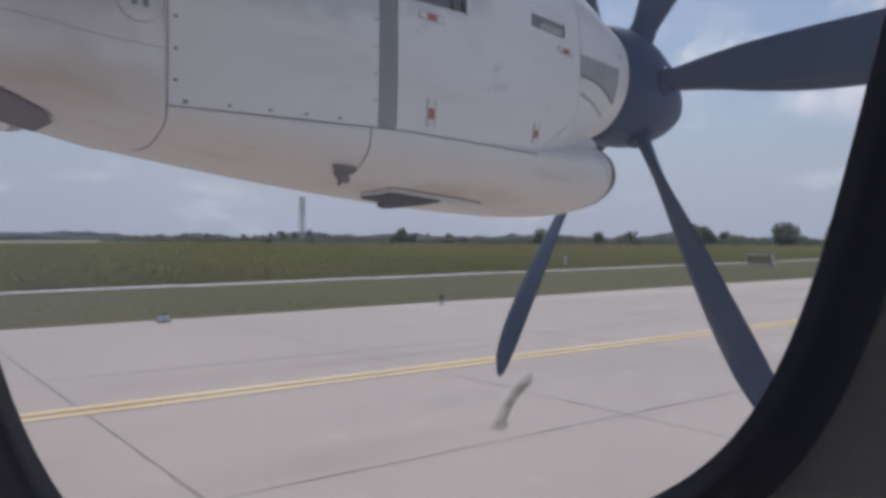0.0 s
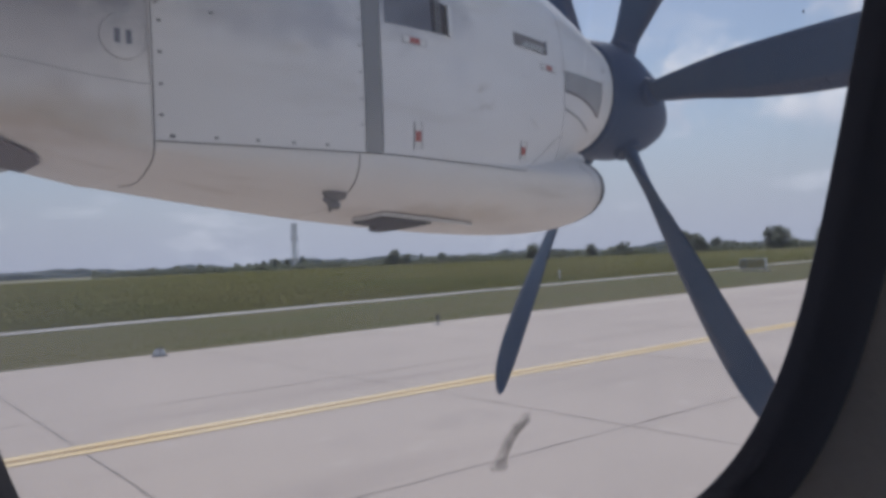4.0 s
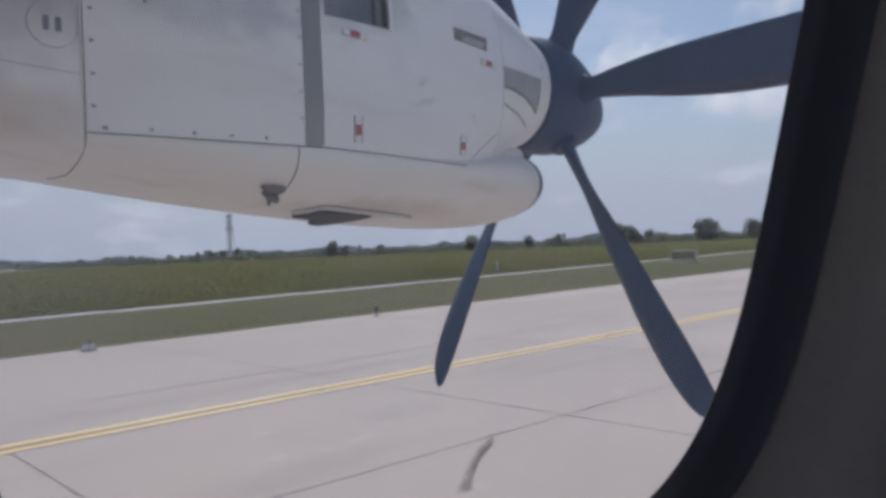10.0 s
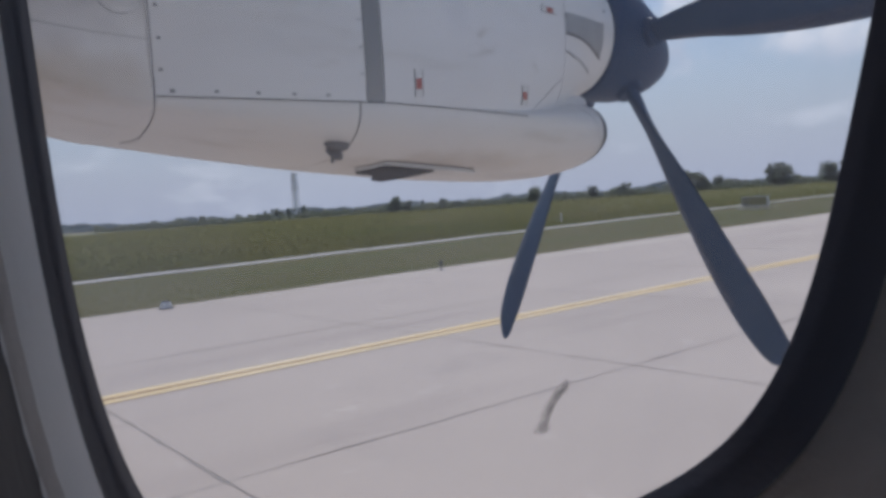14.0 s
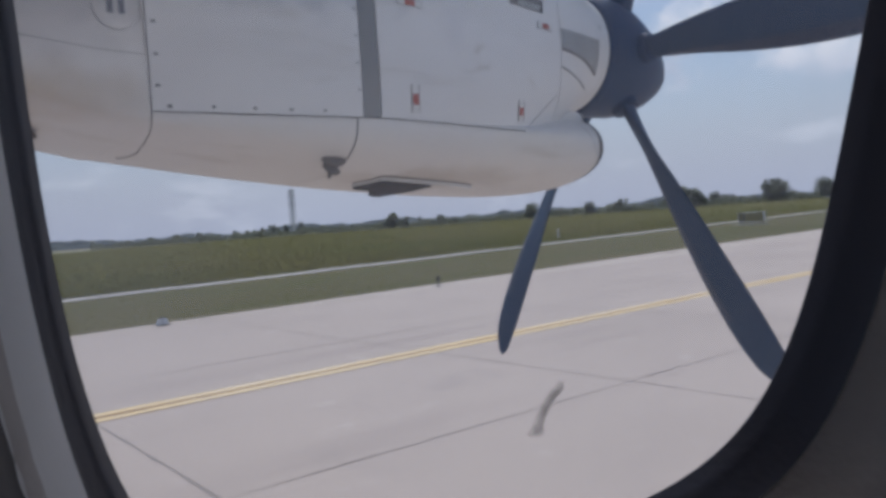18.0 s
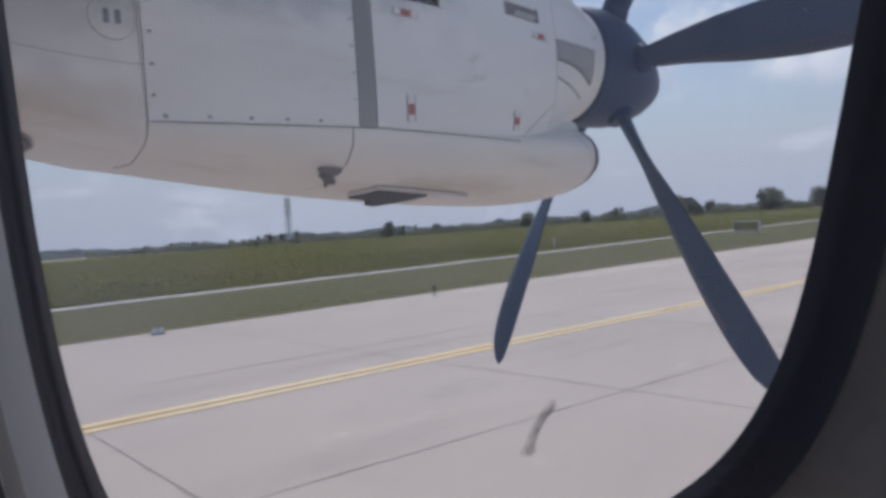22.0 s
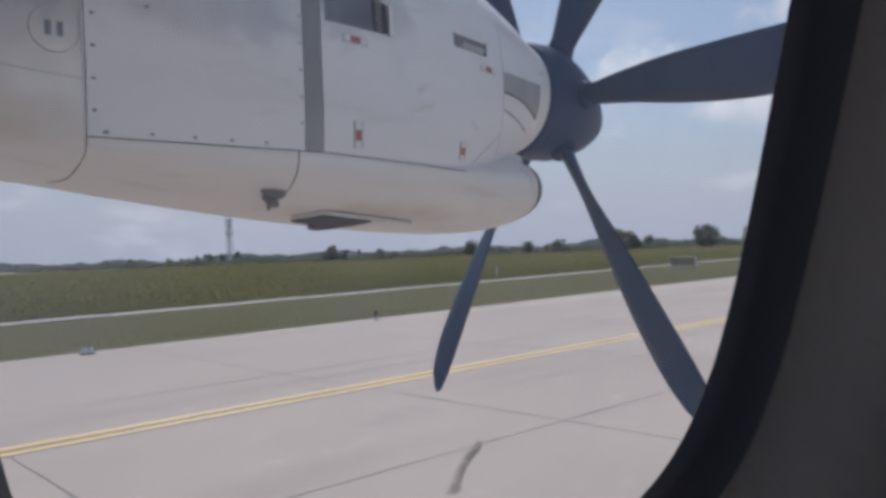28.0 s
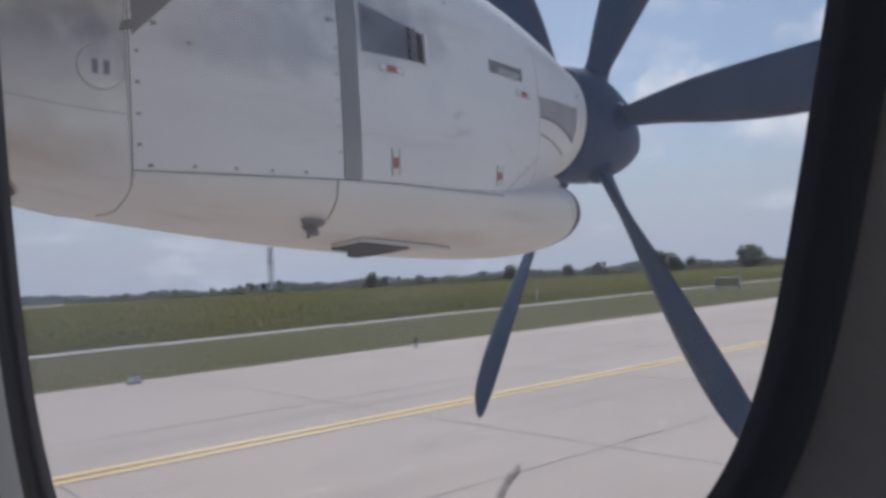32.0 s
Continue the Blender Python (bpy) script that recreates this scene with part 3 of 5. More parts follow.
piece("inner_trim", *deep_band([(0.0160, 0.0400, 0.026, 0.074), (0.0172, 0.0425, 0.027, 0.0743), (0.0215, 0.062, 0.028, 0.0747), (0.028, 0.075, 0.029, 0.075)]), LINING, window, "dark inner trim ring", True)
rows = [(0.0001 - 0.1251 * f, 0.0006) for f in (0.0, 0.25, 0.5, 0.75, 0.999)]
pane = piece("pane", *rim_band(rows), PANE, window, "dusty scratched clear pane", True)
pane.visible_shadow = False
for sx, sz, size in ((0.2325, 2.512, 0.0004),):
    bm = bmesh.new()
    bmesh.ops.create_icosphere(bm, subdivisions=1, radius=size, matrix=Matrix.Translation((sx, 0.1305 - 0.2827 * (sz - 2.45) - 0.0008 - size, sz)) @ Matrix.Diagonal((1, 0.5, 1.7, 1)))
    part("speck", bm, SOOT, window)


SMEAR = bpy.data.materials.new("grey_smear")
SMEAR.use_nodes = True
st = SMEAR.node_tree
s_mix, s_clear = st.nodes.new("ShaderNodeMixShader"), st.nodes.new("ShaderNodeBsdfTransparent")
st.nodes["Principled BSDF"].inputs["Base Color"].default_value = (0.05, 0.05, 0.055, 1)
st.nodes["Principled BSDF"].inputs["Roughness"].default_value = 0.8
s_noise, s_range = st.nodes.new("ShaderNodeTexNoise"), st.nodes.new("ShaderNodeMapRange")
s_noise.inputs["Scale"].default_value = 420
s_range.inputs["From Min"].default_value, s_range.inputs["From Max"].default_value = 0.3, 0.7
s_range.inputs["To Min"].default_value, s_range.inputs["To Max"].default_value = 0.10, 0.28
st.links.new(st.nodes.new("ShaderNodeNewGeometry").outputs["Position"], s_noise.inputs["Vector"])
st.links.new(s_noise.outputs["Fac"], s_range.inputs["Value"])
st.links.new(s_range.outputs[0], s_mix.inputs[0])
st.links.new(s_clear.outputs[0], s_mix.inputs[1])
st.links.new(st.nodes["Principled BSDF"].outputs[0], s_mix.inputs[2])
st.links.new(s_mix.outputs[0], st.nodes["Material Output"].inputs["Surface"])
# a curved smudge of the lens, set on the inside of the pane, thin at its edges: films of growing width
for layer, (half, ends) in enumerate(((0.0024, 0.0), (0.0019, 0.03), (0.0014, 0.06), (0.0008, 0.10))):
    verts, faces = [], []
    for i in range(25):
        u = ends + (1 - 2 * ends) * i / 24
        x, z = 0.1382 + 0.0020 * u + 0.0062 * u**3, 2.3942 + 0.0140 * u - 0.0010 * u**4
        wide = half * (0.95 - 0.2 * u + 0.5 * max(0.0, 1 - abs(u - 0.1) * 9)) * min(1.0, (0.04 + min(u - ends, 1 - ends - u)) * 14)
        side = Vector((0.0140 - 0.004 * u**3, 0, -0.0020 - 0.0186 * u**2)).normalized() * wide
        for sgn in (-1, 1):
            qx, qz = x + side.x * sgn, z + side.z * sgn
            verts.append((qx, 0.1305 - 0.2827 * (qz - 2.45) - 0.0012 - 0.00025 * layer, qz))
        if i:
            faces.append((2 * i - 2, 2 * i, 2 * i + 1, 2 * i - 1))
    film = piece("smear", verts, faces, SMEAR, window, "grey lens smudge set on the pane")
    film.visible_shadow = False


def tube(name, x0, x1, a0, a1, material, label, n=40):
    """A thick shell of the fuselage between two angles, in degrees from outboard."""
    verts, faces = [], []
    for k in range(n + 1):
        a = radians(a0 + (a1 - a0) * k / n)
        for r in (FUS_R, FUS_R - 0.075):
            for x in (x0, x1):
                verts.append((x, FUS_Y + r * math.cos(a), FUS_Z + r * math.sin(a)))
    for k in range(n):
        i = 4 * k
        faces += [(i, i + 1, i + 5, i + 4), (i + 2, i + 6, i + 7, i + 3), (i, i + 4, i + 6, i + 2), (i + 1, i + 3, i + 7, i + 5)]
    return tagged(piece(name, verts, faces, material), label, "wall", kind="structure")


lo, hi = math.degrees(math.asin((0.2 - 0.75) / FUS_R)), math.degrees(math.asin((0.2 + 0.75) / FUS_R))
# unseen openings added in the far wall, to brighten the cabin lining
tube("wall_roof", WIN[0] - 0.75, WIN[0] + 0.75, hi, 156, WHITE, "plain white fuselage shell closing the cabin")
tube("wall_belly", WIN[0] - 0.75, WIN[0] + 0.75, 172, 360 + lo, WHITE, "plain white fuselage shell under the cabin")
for k in range(4):
    x = WIN[0] - 0.75 + 0.44 * k
    tube("wall_pillar", x, x + 0.18, 156, 172, WHITE, "plain white wall between unseen window openings added for light", 6)
tube("wall_front", WIN[0] + 0.752, 7.0, 0, 360, WHITE, "plain white forward fuselage shell", 64)
tube("wall_rear", -6.0, WIN[0] - 0.752, 0, 360, WHITE, "plain white rear fuselage shell", 64)
for nm, x in (("wall_fore_end", 6.95), ("wall_aft_end", -5.95)):
    ring = [(x + dx, FUS_Y + 1.36 * math.cos(k * math.pi / 24), FUS_Z + 1.36 * math.sin(k * math.pi / 24)) for dx in (0, 0.04) for k in range(48)]
    sides = [(k, (k + 1) % 48, 48 + (k + 1) % 48, 48 + k) for k in range(48)]
    tagged(piece(nm, ring, [tuple(range(47, -1, -1)), tuple(range(48, 96))] + sides, LINING), "plain dark end wall of the cabin", "wall", kind="structure")
bm = bmesh.new()
box(bm, -5.9, 6.9, FUS_Y - 1.0, FUS_Y + 1.0, 1.18, 1.25)
tagged(part("floor", bm, LINING), "plain dark cabin floor", "floor", kind="structure")

# ---- engine nacelle ----
AXIS = 2.85
UPPER = [  # x, underside, top, half width, squareness
    (0.7, 2.42, 3.93, 0.488, 3.4), (1.6, 2.42, 3.93, 0.488, 3.4), (2.1, 2.45, 3.89, 0.482, 3.2), (2.4, 2.56, 3.84, 0.455, 2.9),
    (2.7, 2.74, 3.765, 0.405, 2.5), (2.95, 2.885, 3.675, 0.350, 2.2), (3.10, 2.945, 3.605, 0.318, 2.0), (3.17, 2.975, 3.575, 0.298, 2.0)]
AFT = [  # as CHIN
    (-1.6, 3.32, 3.75, 0.25, 2.3, 3.50), (-0.6, 3.10, 3.85, 0.44, 3.0, 3.30), (0.2, 2.914, 3.90, 0.48, 4.0, 3.02), (0.79, 2.773, 3.93, 0.482, 5.0, 2.89)]
INNER = [(0.6, 2.82, 3.82, 0.44, 3.0), (1.6, 2.80, 3.84, 0.462, 3.4), (2.1, 2.80, 3.80, 0.455, 3.2), (2.7, 2.82, 3.72, 0.375, 2.4), (3.14, 2.985, 3.56, 0.288, 2.0)]
CHIN = [  # x, underside, top, half width, squareness, height of the widest place
    (0.795, 2.773, 2.90, 0.4785, 3.6, 2.85), (1.2, 2.694, 2.90, 0.4785, 2.8, 2.842), (1.6, 2.632, 2.90, 0.4785, 2.5, 2.838), (2.1, 2.578, 2.88, 0.469, 2.5, 2.817),
    (2.4, 2.556, 2.87, 0.449, 2.4, 2.80), (2.6, 2.548, 2.885, 0.450, 2.4, 2.785), (2.78, 2.552, 2.91, 0.432, 2.4, 2.765), (2.88, 2.565, 2.925, 0.415, 2.35, 2.75), (2.94, 2.582, 2.922, 0.400, 2.3, 2.75)]


def split_height(x):
    return 2.838 - 0.035 * min(max((x - 1.65) / 0.75, 0), 1.6)


def ring_point(table, x, a, inset=0.0):
    zb, zt, hw, n = (glide(table, x, c) for c in (1, 2, 3, 4))
    c, s = math.cos(a), math.sin(a)
    zm = glide(table, x, 5) if len(table[0]) > 5 else (zt + zb) / 2
    hz = (zt - zm if s > 0 else zm - zb) - inset
    return Vector((x, AXIS + (hw - inset) * math.copysign(abs(c) ** (2 / n), c), zm + hz * math.copysign(abs(s) ** (2 / n), s)))


def near_side(x, z, inset=0.0):
    """The place on the inboard flank of the upper cowling at x and z."""
    table = UPPER if x > 0.79 else AFT
    zb, zt, hw, n = (glide(table, x, c) for c in (1, 2, 3, 4))
    zm = glide(table, x, 5) if len(table[0]) > 5 else (zt + zb) / 2
    f = min((z - zm) / (zt - zm) if z > zm else (zm - z) / (zm - zb), 0.999)
    return Vector((x, AXIS - (hw - inset) * (1 - f**n) ** (1 / n), z))


def split_angle(x):
    """How far below the level the split line lies on the section at x, as an angle of its outline."""
    zb, zt, n = (glide(UPPER, x, c) for c in (1, 2, 4))
    f = ((zt + zb) / 2 - split_height(x)) / ((zt - zb) / 2)
    return math.pi / 2 if f >= 1 else math.asin(max(f, 0) ** (n / 2))


def cowl(name, x0, x1, low, parent, material, label="", gap=0.003, skirt=0.012, n=56, table=UPPER, whole=False):
    """One cowling panel with turned-in edges: above or below the split line, or the whole ring."""
    steps = max(2, int((x1 - x0) / 0.05))
    verts, faces, w = [], [], n + 1
    for i in range(steps + 1):
        x = x0 + (x1 - x0) * i / steps
        d = split_angle(x)
        if whole:
            a0, a1 = -math.pi / 2, 1.5 * math.pi
        elif low:
            a0, a1 = math.pi + d + gap * 2, 2 * math.pi - d - gap * 2
        else:
            a0, a1 = -d, math.pi + d
        verts += [ring_point(table, x, a0 + (a1 - a0) * k / n) for k in range(w)]
    for i in range(steps):
        for k in range(n):
            a = i * w + k
            faces.append((a, a + 1, a + w + 1, a + w))
    grid = len(verts)
    rings = [[i * w + k for k in range(w)] for i in (0, steps)]
    if not whole:
        rings += [[i * w + k for i in range(steps + 1)] for k in (0, n)]
    centre_z = lambda x: (glide(table, x, 1) + glide(table, x, 2)) / 2
    for line in rings:
        base = len(verts)
        for v in line:
            p = verts[v]
            inward = (Vector((p.x, AXIS, centre_z(p.x))) - p).normalized()
            verts += [p.copy(), p + inward * skirt]
        faces += [(base + 2 * j, base + 2 * j + 1, base + 2 * j + 3, base + 2 * j + 2) for j in range(len(line) - 1)]
    ob = piece(name, verts, faces, material, parent, label)
    ob.data.polygons.foreach_set("use_smooth", [max(p.vertices) < grid for p in ob.data.polygons])
    return ob


nacelle = thing("engine_nacelle", (0.9, AXIS, 2.7), "white painted turboprop engine nacelle hanging under the wing", "engine nacelle")
cowl("inner_body", 0.6, 3.14, False, nacelle, BAND, "dark gaps between the cowlings", whole=True, table=INNER)
cowl("aft_fairing", -1.6, 0.790, False, nacelle, BELLY, "sooted white fairing, darkened for shade below the wing", whole=True, table=AFT)
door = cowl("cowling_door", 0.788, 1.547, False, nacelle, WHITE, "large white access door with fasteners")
cowl("heat_strip", 1.551, 1.624, False, nacelle, BAND, "grey vertical strip")
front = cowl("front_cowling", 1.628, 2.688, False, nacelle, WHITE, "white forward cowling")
nose_cowl = cowl("nose_cowling", 2.692, 3.10, False, nacelle, WHITE, "tapering white nose cowling")
cowl("nose_ring", 3.103, 3.17, False, nacelle, DECAL, "rounded white nose ring", whole=True)
cowl("lower_cowling", 0.785, 1.518, False, nacelle, BELLY, "sooted white lower cowling", whole=True, table=CHIN)
intake = cowl("chin_intake", 1.523, 2.94, False, nacelle, BELLY, "long white lower cowling ending in the chin intake", whole=True, table=CHIN, skirt=0.004)
n = 64
lip_rows = [(2.915, -0.003), (2.94, -0.003), (2.966, 0.014), (2.972, 0.030), (2.962, 0.045), (2.93, 0.055)]
verts, faces = [], []
for x, inset in lip_rows:
    verts += [Vector((x, *ring_point(CHIN, min(x, 2.94), 2 * math.pi * k / n, inset).yz)) for k in range(n)]
for j in range(len(lip_rows) - 1):
    for k in range(n):
        a, b = j * n + k, j * n + (k + 1) % n
        faces.append((a, b, b + n, a + n))
piece("intake_lip", verts, faces, DUCT, intake, "dark rubber de-icing lip", True)
verts = [Vector((x, *ring_point(CHIN, 2.94, 2 * math.pi * k / n, 0.058).yz)) for x in (2.945, 2.70) for k in range(n)]
piece("duct", verts, [(k, (k + 1) % n, n + (k + 1) % n, n + k) for k in range(n)] + [tuple(range(n, 2 * n))], SOOT, intake, "dark intake duct")


def seam_line(name, points, parent, material, label="", half=0.0032, proud=0.002):
    """A thin bead that lies on the skin along points."""
    verts = []
    for q in points:
        verts += [q + Vector((0, -proud, half)), q + Vector((0, -proud, -half)), q + Vector((0, 0.012, 0))]
    faces = [f for i in range(len(points) - 1) for f in ((3 * i, 3 * i + 3, 3 * i + 4, 3 * i + 1), (3 * i + 2, 3 * i + 5, 3 * i + 3, 3 * i), (3 * i + 1, 3 * i + 4, 3 * i + 5, 3 * i + 2))]
    return piece(name, verts, faces, material, parent, label)


rim = []
for i in range(40):  # below, it bends forward under the belly
    a = 1.5 * math.pi + 0.1 - (0.5 * math.pi + 0.1) * i / 40
    deep = 0.4785 - abs(AXIS - ring_point(CHIN, 0.795, a).y)
    rim.append(ring_point(CHIN, 0.793 + 0.18 * deep, a, -0.0022) - Vector((0.004, 0, 0)))
for i in range(19):
    z = 2.846 + 0.79 * i / 18
    q = near_side(0.792, z, -0.002)
    rim.append(Vector((0.789, min(q.y, near_side(0.789, z, -0.002).y), z)))
verts = []
for q in rim:
    inward = Vector((0, AXIS - q.y, 3.1 - q.z)).normalized() * 0.016
    verts += [q + Vector((0.0038, 0, 0)), q + Vector((0.0062, 0, 0)), q + inward + Vector((0.005, 0, 0))]
piece("fairing_edge", verts, [f for i in range(len(rim) - 1) for f in ((3 * i, 3 * i + 1, 3 * i + 4, 3 * i + 3), (3 * i + 1, 3 * i + 2, 3 * i + 5, 3 * i + 4), (3 * i + 2, 3 * i, 3 * i + 3, 3 * i + 5))], SEAM, nacelle, "thin dark seam")
line = []
for i in range(33):
    x = 0.80 + (2.385 - 0.80) * i / 32
    q, r = near_side(x, split_height(x)), ring_point(CHIN, x, math.pi)
    line.append(Vector((x, min(q.y, r.y), split_height(x))))
seam_line("split_seam", line, nacelle, SEAM, "dark seam between the cowlings", 0.0015, 0.003)
tail = [(2.39, 2.812), (2.44, 2.832), (2.49, 2.866), (2.55, 2.905), (2.62, 2.952), (2.68, 2.985)]
seam_line("nose_seam", [near_side(x, z) for x, z in tail], nacelle, BAND, "faint seam up to the nose", 0.0012, 0.0022)


def flank_patch(name, x0, x1, z0, z1, material, parent, label="", proud=0.003, shear=0.0, rise=0.0, nx=8, nz=8):
    """A thin plate that follows the flank. shear: metres by which its top leans forward; rise: by which its front end is higher."""
    verts, faces, w = [], [], nz + 1
    for i in range(nx + 1):
        for j in range(w):
            u, v = i / nx, j / nz
            verts.append(near_side(x0 + (x1 - x0) * u + shear * v, z0 + (z1 - z0) * v + rise * u) - Vector((0, proud, 0)))
    for i in range(nx):
        for j in range(nz):
            a = i * w + j
            faces.append((a, a + w, a + w + 1, a + 1))
    edge = [i * w for i in range(nx + 1)] + [nx * w + j for j in range(1, w)] + [i * w + nz for i in range(nx - 1, -1, -1)] + [j for j in range(nz - 1, 0, -1)]
    base = len(verts)
    verts += [verts[e] + Vector((0, proud + 0.004, 0)) for e in edge]
    m = len(edge)
    faces += [(edge[k], base + k, base + (k + 1) % m, edge[(k + 1) % m]) for k in range(m)]
    return piece(name, verts, faces, material, parent, label)


def flank_disc(name, x, z, r, material, parent, label="", proud=0.003, n=28, flatten=1.0):
    verts, faces = [near_side(x, z) - Vector((0, proud, 0))], []
    for f in (0.5, 1.0, 1.06):
        for k in range(n):
            a = 2 * math.pi * k / n
            p = near_side(x + r * f * math.cos(a), z + r * f * math.sin(a) * flatten)
            verts.append(p - Vector((0, proud if f <= 1 else -0.002, 0)))
    faces += [(0, 1 + k, 1 + (k + 1) % n) for k in range(n)]
    for j in range(2):
        for k in range(n):
            a, b = 1 + j * n + k, 1 + j * n + (k + 1) % n
            faces.append((a, a + n, b + n, b))
    return piece(name, verts, faces, material, parent, label)


# round service cap with two slots, on the aft fairing
flank_disc("cap_seam", 0.714, 3.141, 0.0672, GRILLE, nacelle, "thin grey ring round the cap", 0.0015)
cap = flank_disc("service_cap", 0.714, 3.141, 0.0655, BELLY, nacelle, "round grimy white service cap", 0.004)
for dx in (-0.026, 0.007):
    flank_patch("slot", 0.714 + dx, 0.714 + dx + 0.017, 3.120, 3.162, STAIN, cap, "dark grimy slot", 0.006, nx=2, nz=2)
# fasteners along the edges of the door and of the cowlings
bm0 = [(0.0, 0.006), (0.002, 0.006), (0.004, 0.004), (0.0045, 0.0)]


def fastener(x, z, parent, size=1.0, material=GRILLE):
    p = near_side(x, z)
    verts, faces = [], []
    for along, r in bm0:
        for k in range(8):
            a = 2 * math.pi * k / 8
            verts.append((p.x + r * 1.5 * size * math.cos(a), p.y - along, p.z + r * size * math.sin(a)))
    for j in range(len(bm0) - 1):
        faces += [(j * 8 + k, j * 8 + (k + 1) % 8, j * 8 + 8 + (k + 1) % 8, j * 8 + 8 + k) for k in range(8)]
    piece("fastener", verts, faces, material, parent)


for x in (0.99, 1.13, 1.26, 1.39):
    fastener(x, 2.858, door, 1.0)
fastener(0.85, 2.855, door, 1.1, STEEL)
for z in (2.917, 3.011, 3.108, 3.204, 3.30, 3.40):
    fastener(0.818, z, door, 0.9, STEEL)
    fastener(1.533, z + 0.02, door, 0.85)
fastener(0.985, 3.253, door, 1.0, STEEL)
fastener(1.510, 3.42, door, 1.8, STEEL)
for x in (2.10, 2.55):
    fastener(x, 3.60, front, 1.0)
fastener(3.07, 3.34, nose_cowl, 1.0, STEEL)


def flank_triangle(name, p, q, r, material, parent, label="", proud=0.004, n=10):
    """A thin three-cornered plate that follows the flank; corners as (x, z)."""
    verts, faces, index = [], [], {}
    for i in range(n + 1):
        for j in range(n + 1 - i):
            u, v = i / n, j / n
            w = 1 - u - v
            index[i, j] = len(verts)
            verts.append(near_side(p[0] * w + q[0] * u + r[0] * v, p[1] * w + q[1] * u + r[1] * v) - Vector((0, proud, 0)))
    for i in range(n):
        for j in range(n - i):
            faces.append((index[i, j], index[i + 1, j], index[i, j + 1]))
            if i + j < n - 1:
                faces.append((index[i + 1, j], index[i + 1, j + 1], index[i, j + 1]))
    edge = [index[i, 0] for i in range(n)] + [index[n - j, j] for j in range(n)] + [index[0, n - j] for j in range(n)]
    base = len(verts)
    verts += [verts[e] + Vector((0, proud + 0.004, 0)) for e in edge]
    m = len(edge)
    faces += [(edge[k], base + k, base + (k + 1) % m, edge[(k + 1) % m]) for k in range(m)]
    return piece(name, verts, faces, material, parent, label)


# the cut-off upper corner of the door, and the exhaust behind the fairing
flank_triangle("corner_panel", (0.806, 3.250), (1.13, 3.58), (0.806, 3.58), CORNER, nacelle, "dark grey panel beyond the cut corner of the door")
fastener(0.872, 3.300, door, 1.3, STEEL)
flank_patch("hinge", 0.772, 0.826, 3.262, 3.292, CORNER, nacelle, "small dark hinge bracket", 0.008, 0.012, 0.01, 3, 3)
verts, faces = [], []
for i in range(25):
    x = -0.20 + 0.77 * i / 24
    a0 = math.pi + max(0.0, 1.57 - 1.6 * (0.57 - x))
    verts += [ring_point(AFT, x, a0 + (1.5 * math.pi + 0.3 - a0) * j / 30, -0.009) for j in range(31)]
for i in range(24):
    faces += [(31 * i + j, 31 * i + j + 1, 31 * i + j + 32, 31 * i + j + 31) for j in range(30)]
piece("exhaust_mouth", verts, faces, SCORCH, nacelle, "scorched dark exhaust mouth behind the fairing", True)

def flank_band(name, x0, x1, low, high, material, parent, label="", proud=0.003, nx=14, nz=6):
    """A thin plate on the flank between two curves, each given as heights at its start, middle and end."""
    def bend(c, u):
        return c[0] * (1 - u) * (1 - 2 * u) + 4 * c[1] * u * (1 - u) + c[2] * u * (2 * u - 1)
    verts, faces, w = [], [], nz + 1
    for i in range(nx + 1):
        u = i / nx
        for j in range(w):
            v = j / nz
            verts.append(near_side(x0 + (x1 - x0) * u, bend(low, u) * (1 - v) + bend(high, u) * v) - Vector((0, proud, 0)))
    for i in range(nx):
        faces += [(i * w + j, (i + 1) * w + j, (i + 1) * w + j + 1, i * w + j + 1) for j in range(nz)]
    edge = [i * w for i in range(nx + 1)] + [nx * w + j for j in range(1, w)] + [i * w + nz for i in range(nx - 1, -1, -1)] + [j for j in range(nz - 1, 0, -1)]
    base, m = len(verts), len(edge)
    verts += [verts[e] + Vector((0, proud + 0.004, 0)) for e in edge]
    faces += [(edge[k], base + k, base + (k + 1) % m, edge[(k + 1) % m]) for k in range(m)]
    return piece(name, verts, faces, material, parent, label)


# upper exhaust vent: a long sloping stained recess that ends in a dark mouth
vent = flank_band("vent_recess", 1.650, 1.945, (3.326, 3.322, 3.318), (3.512, 3.474, 3.430), STAIN, front, "blue-grey stained recess, darkened for shade at its mouth", 0.003)
flank_band("vent_mouth", 1.868, 1.943, (3.321, 3.320, 3.319), (3.455, 3.444, 3.431), SOOT, vent, "dark vent mouth", 0.006, 4)
flank_band("vent_lip", 1.946, 1.962, (3.312, 3.311, 3.310), (3.436, 3.433, 3.430), DECAL, vent, "pale vent lip", 0.014, 2)
for x in (1.884, 1.899):
    flank_band("vent_rib", x, x + 0.006, (3.321, 3.321, 3.321), (3.450, 3.450, 3.450), STEEL, vent, "thin rib", 0.010, 2)
# small slanting inlet further forward
inlet = flank_patch("inlet", 2.33, 2.550, 3.340, 3.396, CORNER, front, "dark slanting inlet", 0.003, 0.0, -0.010)
flank_patch("inlet_floor", 2.37, 2.520, 3.340, 3.366, GRILLE, inlet, "pale ramp inside the inlet", 0.006, 0.028, -0.007)
flank_patch("inlet_rim", 2.552, 2.558, 3.330, 3.390, STEEL, inlet, "", 0.006, nx=2)
# grey louvre panel at the nose, with curved slots below it
louvre = flank_band("louvre_panel", 2.700, 3.040, (3.196, 3.178, 3.120), (3.284, 3.283, 3.276), GRILLE, nose_cowl, "grey panel with a curved lower edge", 0.003)
